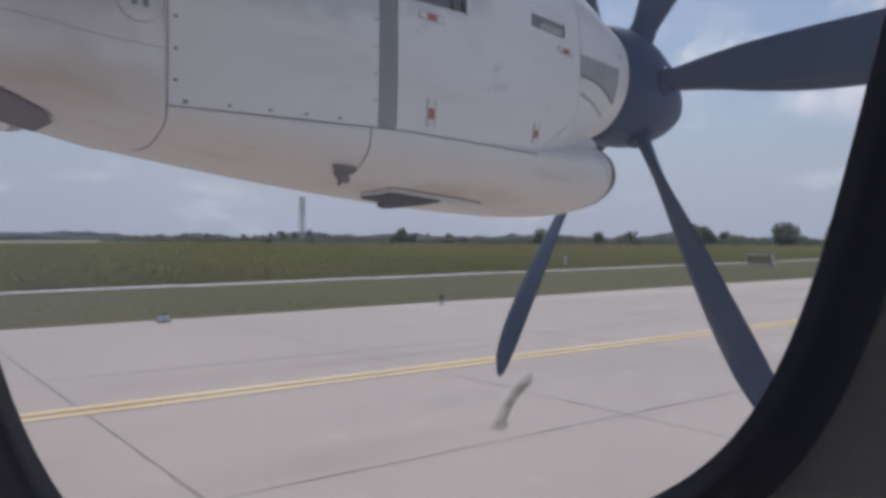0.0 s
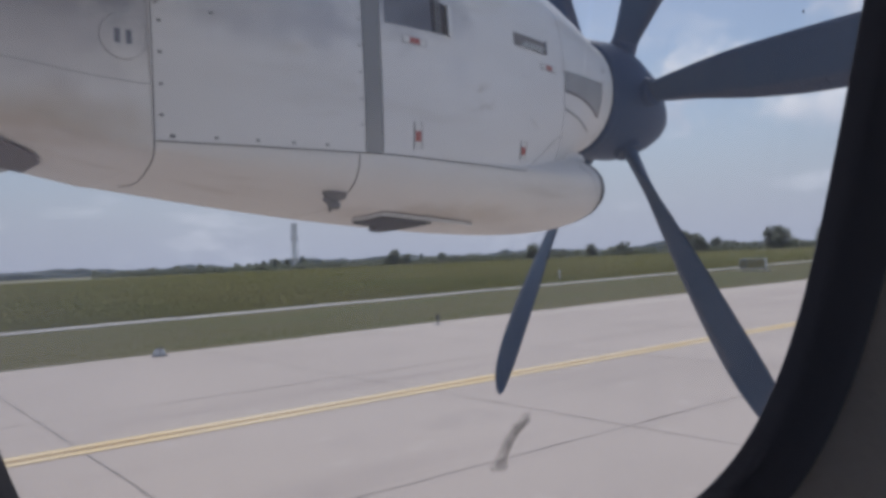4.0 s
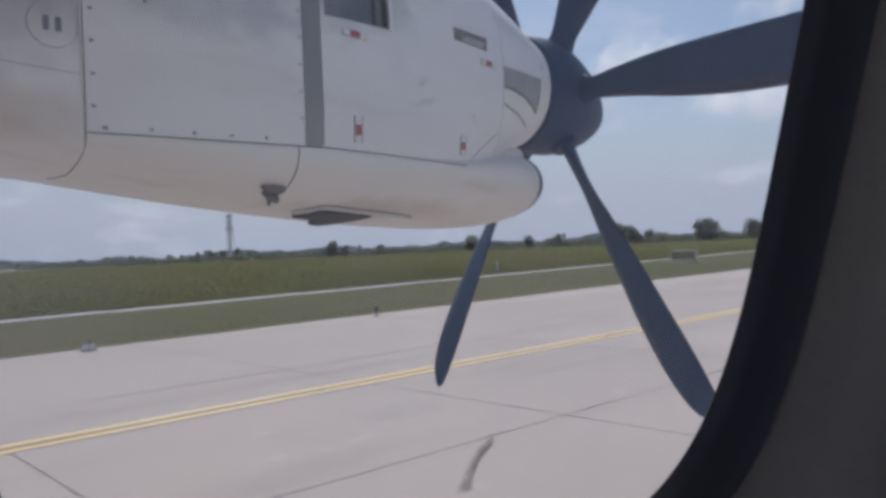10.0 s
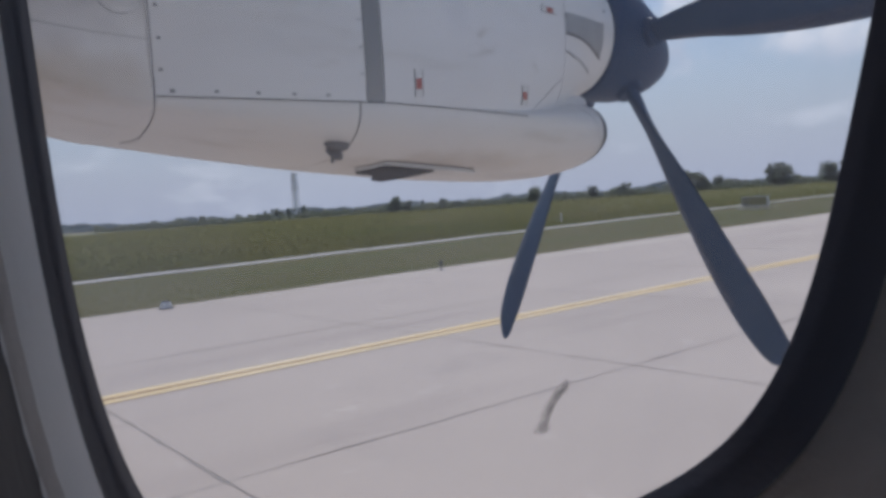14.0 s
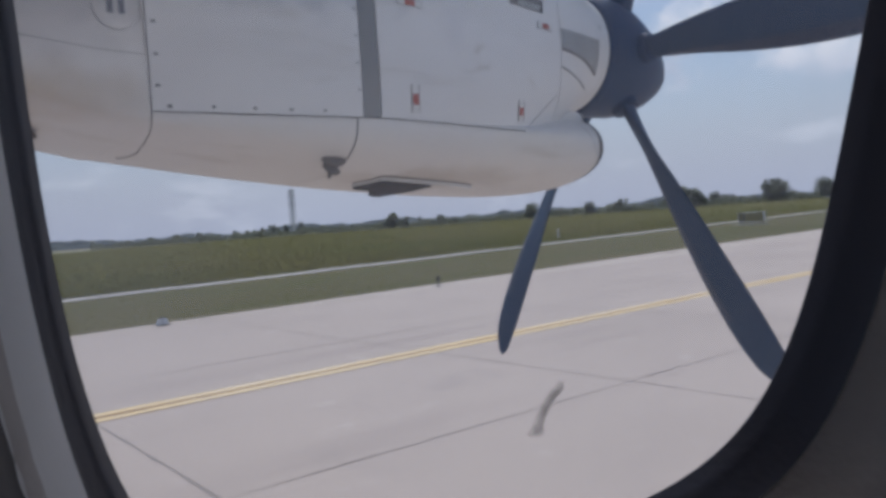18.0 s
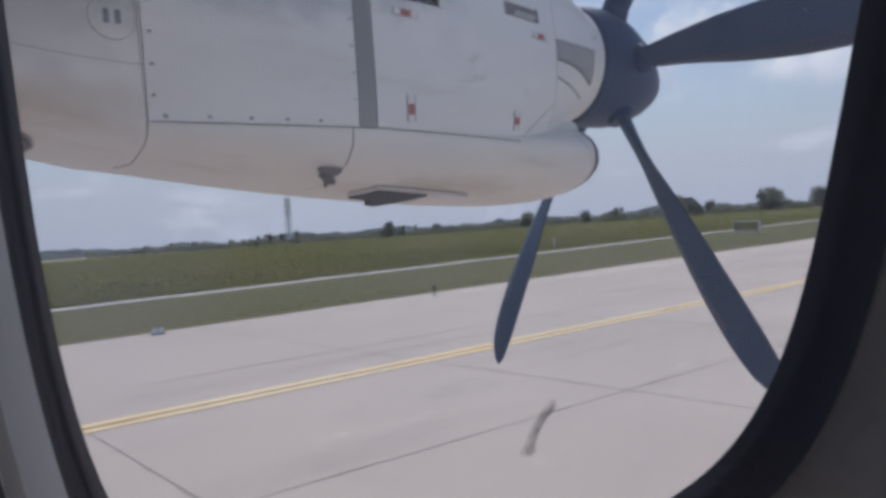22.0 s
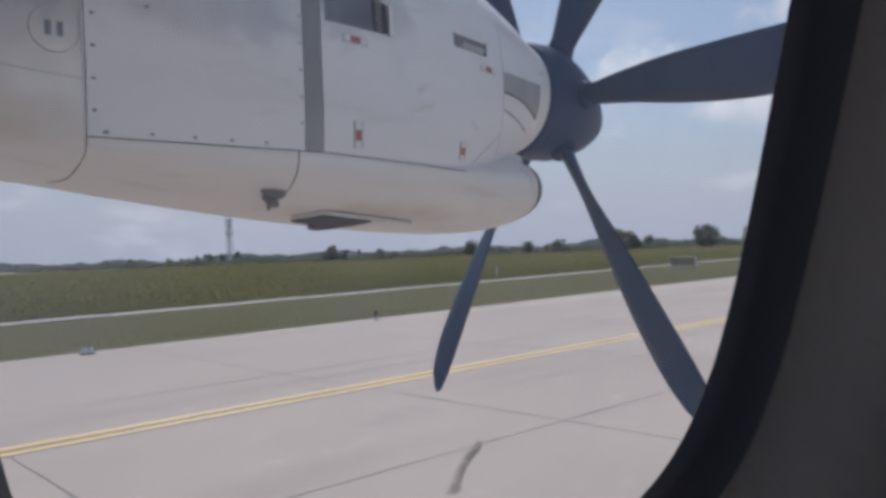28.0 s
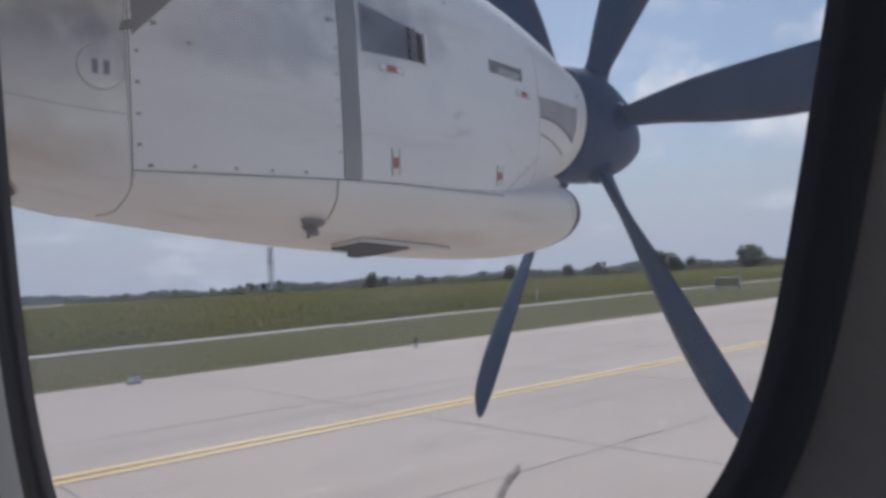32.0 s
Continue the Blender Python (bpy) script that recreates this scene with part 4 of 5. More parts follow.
flank_band("slot", 2.702, 3.036, (3.184, 3.166, 3.107), (3.194, 3.176, 3.118), CORNER, louvre, "dark curved slot", 0.004, 14, 2)
flank_band("slot", 2.702, 2.970, (3.104, 3.076, 3.038), (3.113, 3.085, 3.046), GRILLE, louvre, "grey curved slot", 0.004, 14, 2)
flank_band("panel_edge", 3.043, 3.049, (3.110, 3.180, 3.272), (3.140, 3.210, 3.285), GRILLE, louvre, "", 0.004, 4, 4)
# red and white markings
for x, z, h in ((1.782, 2.862, 0.105), (2.375, 2.85, 0.085)):
    mark = flank_patch("marking", x - 0.017, x + 0.017, z, z + h, DECAL, front, "white and red latch marking", 0.0025, nx=2)
    flank_patch("red_block", x - 0.013, x + 0.013, z + h * 0.28, z + h * 0.66, RED, mark, "red block", 0.004, nx=2)
    flank_patch("outline", x - 0.019, x - 0.016, z, z + h, BAND, mark, "", 0.004, nx=2)
    flank_patch("outline", x + 0.016, x + 0.019, z, z + h, BAND, mark, "", 0.004, nx=2)
for x, z, tilt in ((1.782, 3.277, -0.008), (2.57, 3.275, -0.004)):
    mark = flank_patch("marking", x - 0.058, x + 0.058, z - 0.014, z + 0.014, BAND, front, "outlined white and red marking", 0.002, 0.0, tilt)
    flank_patch("white_block", x - 0.055, x + 0.055, z - 0.0115, z + 0.0115, DECAL, mark, "", 0.0035, 0.0, tilt)
    flank_patch("red_block", x - 0.024, x + 0.022, z - 0.011 + tilt * 0.3, z + 0.011 + tilt * 0.3, RED, mark, "red block", 0.005, 0.0, tilt * 0.4, nx=2)


# drain mast on the lower cowling
drain = None
p = ring_point(CHIN, 1.47, math.pi + 0.74)
for profile, nm, dx, dz in (([(-0.02, 0.046), (0.010, 0.044), (0.020, 0.034), (0.022, 0.0)], "drain_cup", 0, 0), ([(-0.02, 0.026), (0.020, 0.024), (0.030, 0.018), (0.032, 0.0)], "drain_pipe", -0.012, -0.034)):
    verts, faces = revolve(profile, (0, 0, 0), "x", 20)
    verts = [Vector((p.x + dx + v[1] * 1.1, p.y - v[0] * 0.8, p.z + dz + v[2] * 0.55 - v[0] * 0.6)) for v in verts]
    drain = piece(nm, verts, faces, CORNER, drain or nacelle, "dark oval drain cup" if nm == "drain_cup" else "", True)
verts, faces = revolve([(0.0, 0.006), (0.03, 0.006), (0.034, 0.0)], ring_point(CHIN, 1.50, math.pi + 1.02) - Vector((0, 0, 0.03)), "z", 10)
piece("drain_stub", verts, faces, DUCT, nacelle, "tiny dark drain stub", True)
# small half-round bleed duct between the nose and the chin intake
verts, faces = revolve([(-0.20, 0.012), (-0.14, 0.036), (-0.07, 0.052), (0.0, 0.060), (0.004, 0.056), (0.0, 0.050), (-0.05, 0.040)], (2.965, 2.64, 2.882), "x", 28)
piece("bleed_duct", verts, faces, WHITE, nacelle, "small conical white bleed duct", True)
seam_line("lip_seam", [ring_point(CHIN, 2.80 + 0.012 * k, math.pi - 0.55 + 0.10 * k) for k in range(9)], nacelle, BAND, "faint seam behind the intake lip", 0.0012, 0.0015)
# ventilation scoop under the belly: a dark flap that stands out of the skin, with a raised white rim
flap = ((1.74, 1.50, 0.010), (1.77, 1.15, 0.008), (2.02, 1.15, 0.008), (2.00, 1.40, 0.008), (1.98, 1.74, 0.018), (1.90, 1.66, 0.018), (1.895, 1.56, 0.008))
verts = [ring_point(CHIN, x, math.pi + t, -d) for x, t, d in flap] + [ring_point(CHIN, x, math.pi + t, 0.012) for x, t, d in flap]
k = len(flap)
scoop = piece("belly_scoop", verts, [tuple(range(k)), tuple(range(2 * k - 1, k - 1, -1))] + [(i, k + i, k + (i + 1) % k, (i + 1) % k) for i in range(k)], SOOT, nacelle, "dark ventilation flap")
rim_line = [(1.68, 1.32), (1.715, 1.15), (1.735, 1.03), (1.78, 1.005), (1.95, 1.005), (2.12, 1.01), (2.21, 1.03)]
seam_line("scoop_seam", [ring_point(CHIN, x, math.pi + t) for x, t in rim_line], nacelle, SEAM, "dark seam round the flap", 0.0026, 0.004)
seam_line("scoop_rim", [ring_point(CHIN, x + 0.012, math.pi + t + 0.045, -0.006) for x, t in rim_line], scoop, DECAL, "thin white rim", 0.006, 0.004)
seam_line("cross_seam", [ring_point(CHIN, 1.52, math.pi + 0.05 * k) for k in range(15)], nacelle, BAND, "thin seam", 0.0010, 0.0010)
# seam on the aft fairing
seam_line("fairing_seam", [near_side(0.30 + 0.485 * i / 10, 3.050 - 0.045 * (i / 10) + 0.003 * math.sin(i * 0.7)) for i in range(11)], nacelle, BAND, "thin seam", 0.0010, 0.0012)

# ---- propeller ----
HUB = Vector((3.44, AXIS, 3.277))
propeller = thing("propeller", HUB, "dark blue-black six-bladed propeller with rounded spinner", "propeller")
verts, faces = revolve([(-0.25, 0.0), (-0.25, 0.30), (-0.18, 0.318), (-0.05, 0.322), (0.06, 0.306), (0.17, 0.270), (0.28, 0.217), (0.375, 0.158), (0.45, 0.102), (0.495, 0.052), (0.508, 0.022), (0.511, 0.0)], HUB, "x", 64)
verts = [(x, y, z - 0.15 * max(0.0, x - HUB.x + 0.05)) for x, y, z in verts]
spinner = piece("spinner", verts, faces, SPIN, propeller, "dark rounded spinner with a drooping nose", True)
piece("backplate_ring", *revolve([(-0.256, 0.28), (-0.262, 0.304), (-0.235, 0.3165), (-0.215, 0.316)], HUB, "x", 64), SPIN, spinner, "thin dark ring", True)
STATIONS = [  # radius, chord, thickness, pitch, sweep
    (0.24, 0.13, 0.110, 62, 0.0), (0.38, 0.15, 0.085, 57, 0.0), (0.55, 0.20, 0.060, 50, 0.0), (0.80, 0.265, 0.042, 41, 0.005),
    (1.10, 0.300, 0.032, 33, 0.01), (1.40, 0.305, 0.024, 27, 0.005), (1.65, 0.285, 0.018, 23, -0.01), (1.83, 0.235, 0.013, 21, -0.03),
    (1.92, 0.17, 0.009, 20, -0.05), (1.965, 0.06, 0.005, 20, -0.075)]
OUTLINE = [(-0.5, 0.0), (-0.44, 0.30), (-0.25, 0.48), (0.0, 0.5), (0.25, 0.36), (0.42, 0.14), (0.5, 0.0), (0.42, -0.10), (0.25, -0.22), (0.0, -0.30), (-0.25, -0.32), (-0.44, -0.22)]


def blade_points(theta, s, outline, grow=0.0):
    r, chord, thick, pitch, sweep = s
    er = Vector((0, -math.sin(theta), math.cos(theta)))
    et = Vector((0, -math.cos(theta), -math.sin(theta)))
    ex = Vector((1, 0, 0))
    b = radians(pitch)
    ahead, face = et * math.cos(b) + ex * math.sin(b), ex * math.cos(b) - et * math.sin(b)
    return [HUB + er * r - ahead * ((u * chord) + math.copysign(grow, u) - sweep) + face * (w * thick + math.copysign(grow, w)) for u, w in outline]


for k in range(6):
    theta = radians(91 + 60 * k)
    fine = [tuple(glide(STATIONS, r, c) if c else r for c in range(5)) for r in [0.24 + (1.965 - 0.24) * (j / 32) for j in range(33)]]
    verts, faces, m = [], [], len(OUTLINE)
    for s in fine:
        verts += blade_points(theta, s, OUTLINE)
    for j in range(len(fine) - 1):
        faces += [(j * m + i, j * m + (i + 1) % m, (j + 1) * m + (i + 1) % m, (j + 1) * m + i) for i in range(m)]
    faces += [tuple(range(m)), tuple(range(len(verts) - 1, len(verts) - 1 - m, -1))]
    blade = piece("blade", verts, faces, BLADE, propeller, "", True)
    boot = OUTLINE[-2:] + OUTLINE[:3]
    verts, faces = [], []
    for s in fine[3:26]:
        verts += blade_points(theta, s, boot, 0.0015)
    for j in range(22):
        faces += [(j * 5 + i, j * 5 + i + 1, j * 5 + 6 + i, j * 5 + 5 + i) for i in range(4)]
    piece("leading_edge", verts, faces, BOOT, blade, "grey worn leading edge", True)
    er = Vector((0, -math.sin(theta), math.cos(theta)))
    bm = bmesh.new()
    turn = Vector((0, 0, 1)).rotation_difference(er).to_matrix().to_4x4()
    bmesh.ops.create_cone(bm, cap_ends=True, segments=24, radius1=0.085, radius2=0.07, depth=0.10, matrix=Matrix.Translation(HUB + er * 0.30) @ turn)
    part("root_collar", bm, SPIN, blade, "dark blade root collar")

# ---- wing ----
FOIL = [(0.0, 0.0), (0.012, 0.045), (0.05, 0.085), (0.15, 0.13), (0.32, 0.15), (0.55, 0.13), (0.8, 0.07), (1.0, 0.01), (0.8, 0.0), (0.55, -0.02), (0.32, -0.05), (0.15, -0.06), (0.05, -0.045), (0.012, -0.025)]
WING = [(-1.2, 0.90, 3.60, 2.57), (3.6, 1.28, 3.60, 2.57), (12.1, 2.05, 3.97, 1.60)]
verts, faces, m = [], [], len(FOIL)
for y, le, z, chord in WING:
    verts += [(le - u * chord, y, z + w * chord) for u, w in FOIL]
last = WING[-1]
verts += [(last[1] - 0.12 - u * (last[3] - 0.3), last[0] + 0.14, last[2] + 0.04 + w * last[3] * 0.4) for u, w in FOIL]
for j in range(3):
    faces += [(j * m + i, j * m + (i + 1) % m, (j + 1) * m + (i + 1) % m, (j + 1) * m + i) for i in range(m)]
faces += [tuple(range(m)), tuple(range(4 * m - 1, 3 * m - 1, -1))]
wing = thing("wing", (0.0, 3.0, 3.6), "straight high wing with white skin and grey leading edge", "wing")
piece("wing_skin", verts, faces, WHITE, wing, "white painted wing skin", True)
verts = []
nose = FOIL[-3:] + FOIL[:4]
for y, le, z, chord in ((3.42, 1.27, 3.60, 2.57), WING[-1]):
    verts += [(le + 0.003 - u * chord * 1.0, y, z + w * chord * 1.03) for u, w in nose]
piece("deicing_boot", verts, [(i, i + 1, 8 + i, 7 + i) for i in range(6)], BAND, wing, "dark rubber leading edge boot", True)
# ---- things by the taxiway ----
sign = thing("taxiway_sign", (15.2, 33.6, -0.045), "long white box sign with yellow and black faces", "sign")
bm = bmesh.new()
box(bm, 14.7, 15.6, 32.3, 35.3, -0.045, 0.05, 0.02)
part("foot", bm, FARCON, sign, "pale concrete foot")
for y in (32.75, 33.8, 34.85):
    bm = bmesh.new()
    box(bm, 15.09, 15.17, y - 0.04, y + 0.04, 0.045, 0.24)
    part("leg", bm, STEEL, sign)
bm = bmesh.new()
box(bm, 15.0, 15.26, 32.55, 35.05, 0.23, 1.08, 0.025)
part("cabinet", bm, SIGNWHITE, sign, "white painted cabinet")
for nm, y0, y1, material, ink in (("black_face", 34.38, 35.0, SIGNDARK, SIGNYELLOW), ("yellow_face", 32.60, 34.36, SIGNYELLOW, SIGNDARK)):
    bm = bmesh.new()
    box(bm, 14.988, 14.998, y0, y1, 0.28, 1.03)
    face = part(nm, bm, material, sign, "dark sign face" if ink is SIGNYELLOW else "dull yellow sign face")
    for k in range(1 if ink is SIGNYELLOW else 0):
        bm = bmesh.new()
        yc = y0 + (y1 - y0) * (0.5 if ink is SIGNYELLOW else 0.3 + 0.4 * k)
        box(bm, 14.982, 14.990, yc - 0.16, yc + 0.16, 0.46, 0.86)
        part("bar", bm, ink, face)


sign.location = (66.0, 38.0, 0.0)


def edge_light():
    ob = thing("edge_light", (0, 0, 0), "small taxiway edge light on a round base plate", "edge light", "taxiway edge lights")
    for nm, profile, material in (("base_plate", [(0, 0.0), (0, 0.16), (0.02, 0.15), (0.03, 0.0)], STEEL), ("stem", [(0.03, 0.03), (0.20, 0.03)], STEEL), ("lamp_body", [(0.20, 0.03), (0.21, 0.07), (0.28, 0.075), (0.29, 0.06)], DUCT), ("dome", [(0.29, 0.06), (0.34, 0.055), (0.38, 0.03), (0.39, 0.0)], SOOT)):
        piece(nm, *revolve(profile, (0, 0, 0), "z", 16), material, ob, "", True)
    return ob


light = edge_light()
light.location = (17.7, 22.9, 0.0)
for x in (62.0, 106.0):
    copy_thing(light, Matrix.Translation((x, 22.9, 0.0)))
ground_marker = thing("ground_marker", (7.4, 22.66, 0.0), "small white reflector marker with dark base on the concrete", "marker")
bm = bmesh.new()
box(bm, 7.21, 7.59, 22.52, 22.80, 0.0, 0.035, 0.01)
part("base", bm, DUCT, ground_marker, "dark rubber base")
for side in (-1, 1):
    x0, x1 = 7.4 + side * 0.015, 7.4 + side * 0.165
    verts = [(x0, 22.56, 0.03), (x1, 22.56, 0.03), (x1, 22.76, 0.03), (x0, 22.76, 0.03), (x0, 22.60, 0.20), (x0 + side * 0.09, 22.60, 0.20), (x0 + side * 0.09, 22.72, 0.20), (x0, 22.72, 0.20)]
    piece("reflector_block", verts, [(0, 1, 2, 3), (4, 5, 6, 7), (0, 1, 5, 4), (1, 2, 6, 5), (2, 3, 7, 6), (3, 0, 4, 7)], SIGNWHITE, ground_marker, "white reflector block")
bm = bmesh.new()
box(bm, 7.31, 7.49, 22.61, 22.71, 0.20, 0.235, 0.008)
part("cap", bm, DUCT, ground_marker, "dark cap")
post = thing("marker_post", (52.0, 49.0, -0.06), "short white marker post in the meadow", "marker post")
bm = bmesh.new()
box(bm, 51.93, 52.07, 48.97, 49.03, -0.06, 0.75, 0.01)
part("stake", bm, SIGNWHITE, post)
bm = bmesh.new()
box(bm, 51.925, 52.075, 48.962, 49.038, 0.75, 0.90, 0.01)
part("cap", bm, SIGNWHITE, post)

# ---- distance ----
MAST_AT = Vector((207.0, 397.0, -0.06))
mast = thing("lattice_mast", MAST_AT, "tall pale lattice mast with grey aerials behind the trees", "mast")
for sx, sy in ((1, 1), (1, -1), (-1, 1), (-1, -1)):
    lo_v, hi_v = Vector((sx * 1.75, sy * 1.75, 0)), Vector((sx * 1.1, sy * 1.1, 25.5))
    verts = [MAST_AT + q + Vector((ex * 0.10, ey * 0.10, 0)) for q in (lo_v, hi_v) for ex, ey in ((-1, -1), (1, -1), (1, 1), (-1, 1))]
    piece("corner_post", verts, [(0, 1, 5, 4), (1, 2, 6, 5), (2, 3, 7, 6), (3, 0, 4, 7), (4, 5, 6, 7)], MASTGREY, mast)
for j in range(11):
    z = 1.2 + 2.3 * j
    w = 1.75 - 0.0255 * z
    bm = bmesh.new()
    for side in (-1, 1):
        box(bm, MAST_AT.x - w, MAST_AT.x + w, MAST_AT.y + side * w - 0.06, MAST_AT.y + side * w + 0.06, z - 0.07, z + 0.07)
        box(bm, MAST_AT.x + side * w - 0.06, MAST_AT.x + side * w + 0.06, MAST_AT.y - w, MAST_AT.y + w, z - 0.07, z + 0.07)
    part("brace_ring", bm, MASTGREY, mast)
    if j < 10:
        for face in range(4):
            turn = Matrix.Rotation(face * math.pi / 2, 3, "Z")
            verts = []
            for sx, dz in ((-1, 0.0), (1, 2.3)):
                verts += [MAST_AT + turn @ Vector((sx * w, -w + ey, z + dz + ez)) for ey, ez in ((-0.05, -0.07), (0.05, -0.07), (0.05, 0.07), (-0.05, 0.07))]
            piece("diagonal_brace", verts, [(0, 1, 5, 4), (1, 2, 6, 5), (2, 3, 7, 6), (3, 0, 4, 7)], MASTGREY, mast)
bm = bmesh.new()
box(bm, MAST_AT.x - 0.3, MAST_AT.x + 0.3, MAST_AT.y - 0.3, MAST_AT.y + 0.3, 0.5, 24.0)
part("inner_shaft", bm, MASTGREY, mast, "pale cable shaft")
for k, (z, h) in enumerate(((17.4, 2.6), (21.6, 1.7), (24.6, 1.6))):
    for a in range(3):
        angle = a * 2.094 + k * 0.6
        at = MAST_AT + Vector((1.55 * math.cos(angle), 1.55 * math.sin(angle), z))
        bm = bmesh.new()
        box(bm, -0.28, 0.28, -0.16, 0.16, -h / 2, h / 2, 0.06)
        bmesh.ops.transform(bm, matrix=Matrix.Translation(at) @ Matrix.Rotation(angle, 4, "Z"), verts=bm.verts)
        part("aerial", bm, AERIAL, mast, "grey panel aerial")
bm = bmesh.new()
box(bm, MAST_AT.x - 1.5, MAST_AT.x + 1.5, MAST_AT.y - 1.5, MAST_AT.y + 1.5, 25.3, 25.6, 0.08)
part("platform", bm, MASTGREY, mast)


def shed(x, y, w, d, h, label):
    ob = thing("shed", (x, y, -0.06), label, "shed")
    b = bmesh.new()
    box(b, x - w / 2, x + w / 2, y - d / 2, y + d / 2, -0.06, h)
    part("wall", b, SIGNWHITE, ob, "white wall")
    verts = [(x - w / 2 - 0.4, y - d / 2 - 0.4, h), (x + w / 2 + 0.4, y - d / 2 - 0.4, h), (x + w / 2 + 0.4, y + d / 2 + 0.4, h), (x - w / 2 - 0.4, y + d / 2 + 0.4, h), (x - w / 2 - 0.4, y, h + d * 0.25), (x + w / 2 + 0.4, y, h + d * 0.25)]
    piece("roof", verts, [(0, 1, 5, 4), (2, 3, 4, 5), (0, 4, 3), (1, 2, 5), (0, 3, 2, 1)], DUCT, ob, "grey pitched roof")
    for k in range(3):
        b = bmesh.new()
        cx = x - w / 2 + w * (k + 0.5) / 3
        box(b, cx - w * 0.08, cx + w * 0.08, y - d / 2 - 0.05, y - d / 2 + 0.05, h * 0.35, h * 0.75)
        part("window", b, DUCT, ob, "dark window")


shed(540.0, 335.0, 26, 9, 4.0, "long low white shed behind the meadow")
shed(590.0, 372.0, 16, 8, 4.5, "small white shed with grey roof")


def tree(seed, height, spread):
    """A small field tree: tapered leaning trunk with limbs, and a crown of leaf clumps."""
    rng = random.Random(seed)
    ob = thing("tree", (0, 0, 0), "", "tree")
    limbs = [((0, 0, 0), (0.1, 0.05, height * 0.55), 0.16, 0.07)]
    for k in range(6):
        a = k * 1.05 + rng.random()
        z = height * (0.22 + 0.06 * k)
        limbs.append(((0.02, 0.01, z), (spread * 0.5 * math.cos(a), spread * 0.5 * math.sin(a), z + height * 0.22), 0.07, 0.02))
    verts, faces = [], []
    for a, b, r0, r1 in limbs:
        a, b = Vector(a), Vector(b)
        d = (b - a).normalized()
        side = d.orthogonal().normalized()
        other = d.cross(side)
        base = len(verts)
        for q, r in ((a, r0), (b, r1)):
            verts += [q + (side * math.cos(k * math.pi / 3) + other * math.sin(k * math.pi / 3)) * r * height / 5 for k in range(6)]
        faces += [(base + k, base + (k + 1) % 6, base + 6 + (k + 1) % 6, base + 6 + k) for k in range(6)]
    piece("trunk", verts, faces, BARK, ob)
    verts, faces = [], []
    lumps = [(Vector((rng.gauss(0, 0.26) * spread, rng.gauss(0, 0.26) * spread, height * rng.uniform(0.18, 0.80))), rng.uniform(0.17, 0.30) * spread) for _ in range(15)]
    for c, r in lumps:
        for _ in range(110):
            d = Vector((rng.gauss(0, 1), rng.gauss(0, 1), rng.gauss(0, 0.8))).normalized() * r * rng.uniform(0.55, 1.1)
            q = c + d
            u = Vector((rng.gauss(0, 1), rng.gauss(0, 1), rng.gauss(0, 1))).normalized() * rng.uniform(0.14, 0.30) * height / 5
            w = u.orthogonal().normalized() * u.length * 0.9
            base = len(verts)
            verts += [q - u, q + w, q + u, q - w]
            faces.append((base, base + 1, base + 2, base + 3))
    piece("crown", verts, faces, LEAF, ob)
    return ob


rng = random.Random(5)
kinds = [tree(11, 5.2, 4.6), tree(12, 6.4, 4.2), tree(13, 3.2, 5.0), tree(14, 7.5, 3.2)]
names = ["round dark green field tree beyond the meadow", "upright green field tree beyond the meadow", "low spreading green bush beyond the meadow", "slim tall green tree beyond the meadow"]
for ob, label in zip(kinds, names):
    tagged(ob, label, "tree", "trees beyond the meadow")
used = set()
TALL = [  # bearing, distance, kind, size
    (28.1, 430, 3, 1.05), (26.2, 425, 1, 1.0), (27.0, 430, 3, 0.9), (25.3, 420, 3, 0.8), (24.3, 430, 0, 0.8), (23.4, 440, 1, 0.75),
    (21.0, 450, 0, 0.95), (19.6, 455, 1, 0.8), (34.7, 400, 0, 1.45), (35.6, 405, 1, 0.9), (38.2, 410, 0, 1.0), (40.5, 420, 2, 1.3),
    (44.9, 395, 0, 1.45), (45.7, 400, 2, 1.5), (49.0, 400, 0, 1.2), (51.2, 410, 1, 1.1), (55.6, 390, 0, 1.9), (56.5, 395, 1, 1.45),
    (54.8, 400, 2, 2.0), (57.6, 420, 0, 1.3), (61.2, 395, 1, 1.75), (61.8, 390, 0, 1.75), (64.5, 380, 0, 1.7), (66.0, 385, 1, 1.6), (68.5, 390, 0, 1.6)]
spots = [(radians(a), d, kind, size) for a, d, kind, size in TALL]
for k in range(290):
    az = radians(rng.uniform(17, 73))
    spots.append((az, rng.uniform(400, 520), rng.choices(range(4), (4, 2, 9, 1))[0], rng.uniform(0.35, 0.72) * (1.25 if az > 0.6 else 1.0)))
for az, far, kind, size in spots:
    m = Matrix.Translation((far * math.sin(az), far * math.cos(az), -0.06)) @ Matrix.Rotation(rng.uniform(0, 6.28), 4, "Z")
    one = kinds[kind]
    if kind in used:
        one = copy_thing(one, m)
    used.add(kind)
    one.matrix_basis = m @ Matrix.Diagonal((size, size, size, 1))

# a ragged belt of scrub between the trees
grow = np.random.default_rng(8)
count = 26000
bearing = grow.uniform(14, 76, count)
far = 402 + 26 * grow.random(count)
crest = np.array([1.6 + 2.6 * max(0.0, 0.45 + noise.noise((b * 0.9, 2.0, 0)) + 0.6 * noise.noise((b * 3.7, 5.0, 1))) for b in bearing])
centre = np.stack([far * np.sin(np.radians(bearing)), far * np.cos(np.radians(bearing)), crest * grow.random(count) ** 0.6 - 0.1], 1)
u = grow.normal(0, 1, (count, 3))
u *= (grow.uniform(0.30, 0.62, count) / np.linalg.norm(u, axis=1))[:, None]
w = np.cross(u, grow.normal(0, 1, (count, 3)))
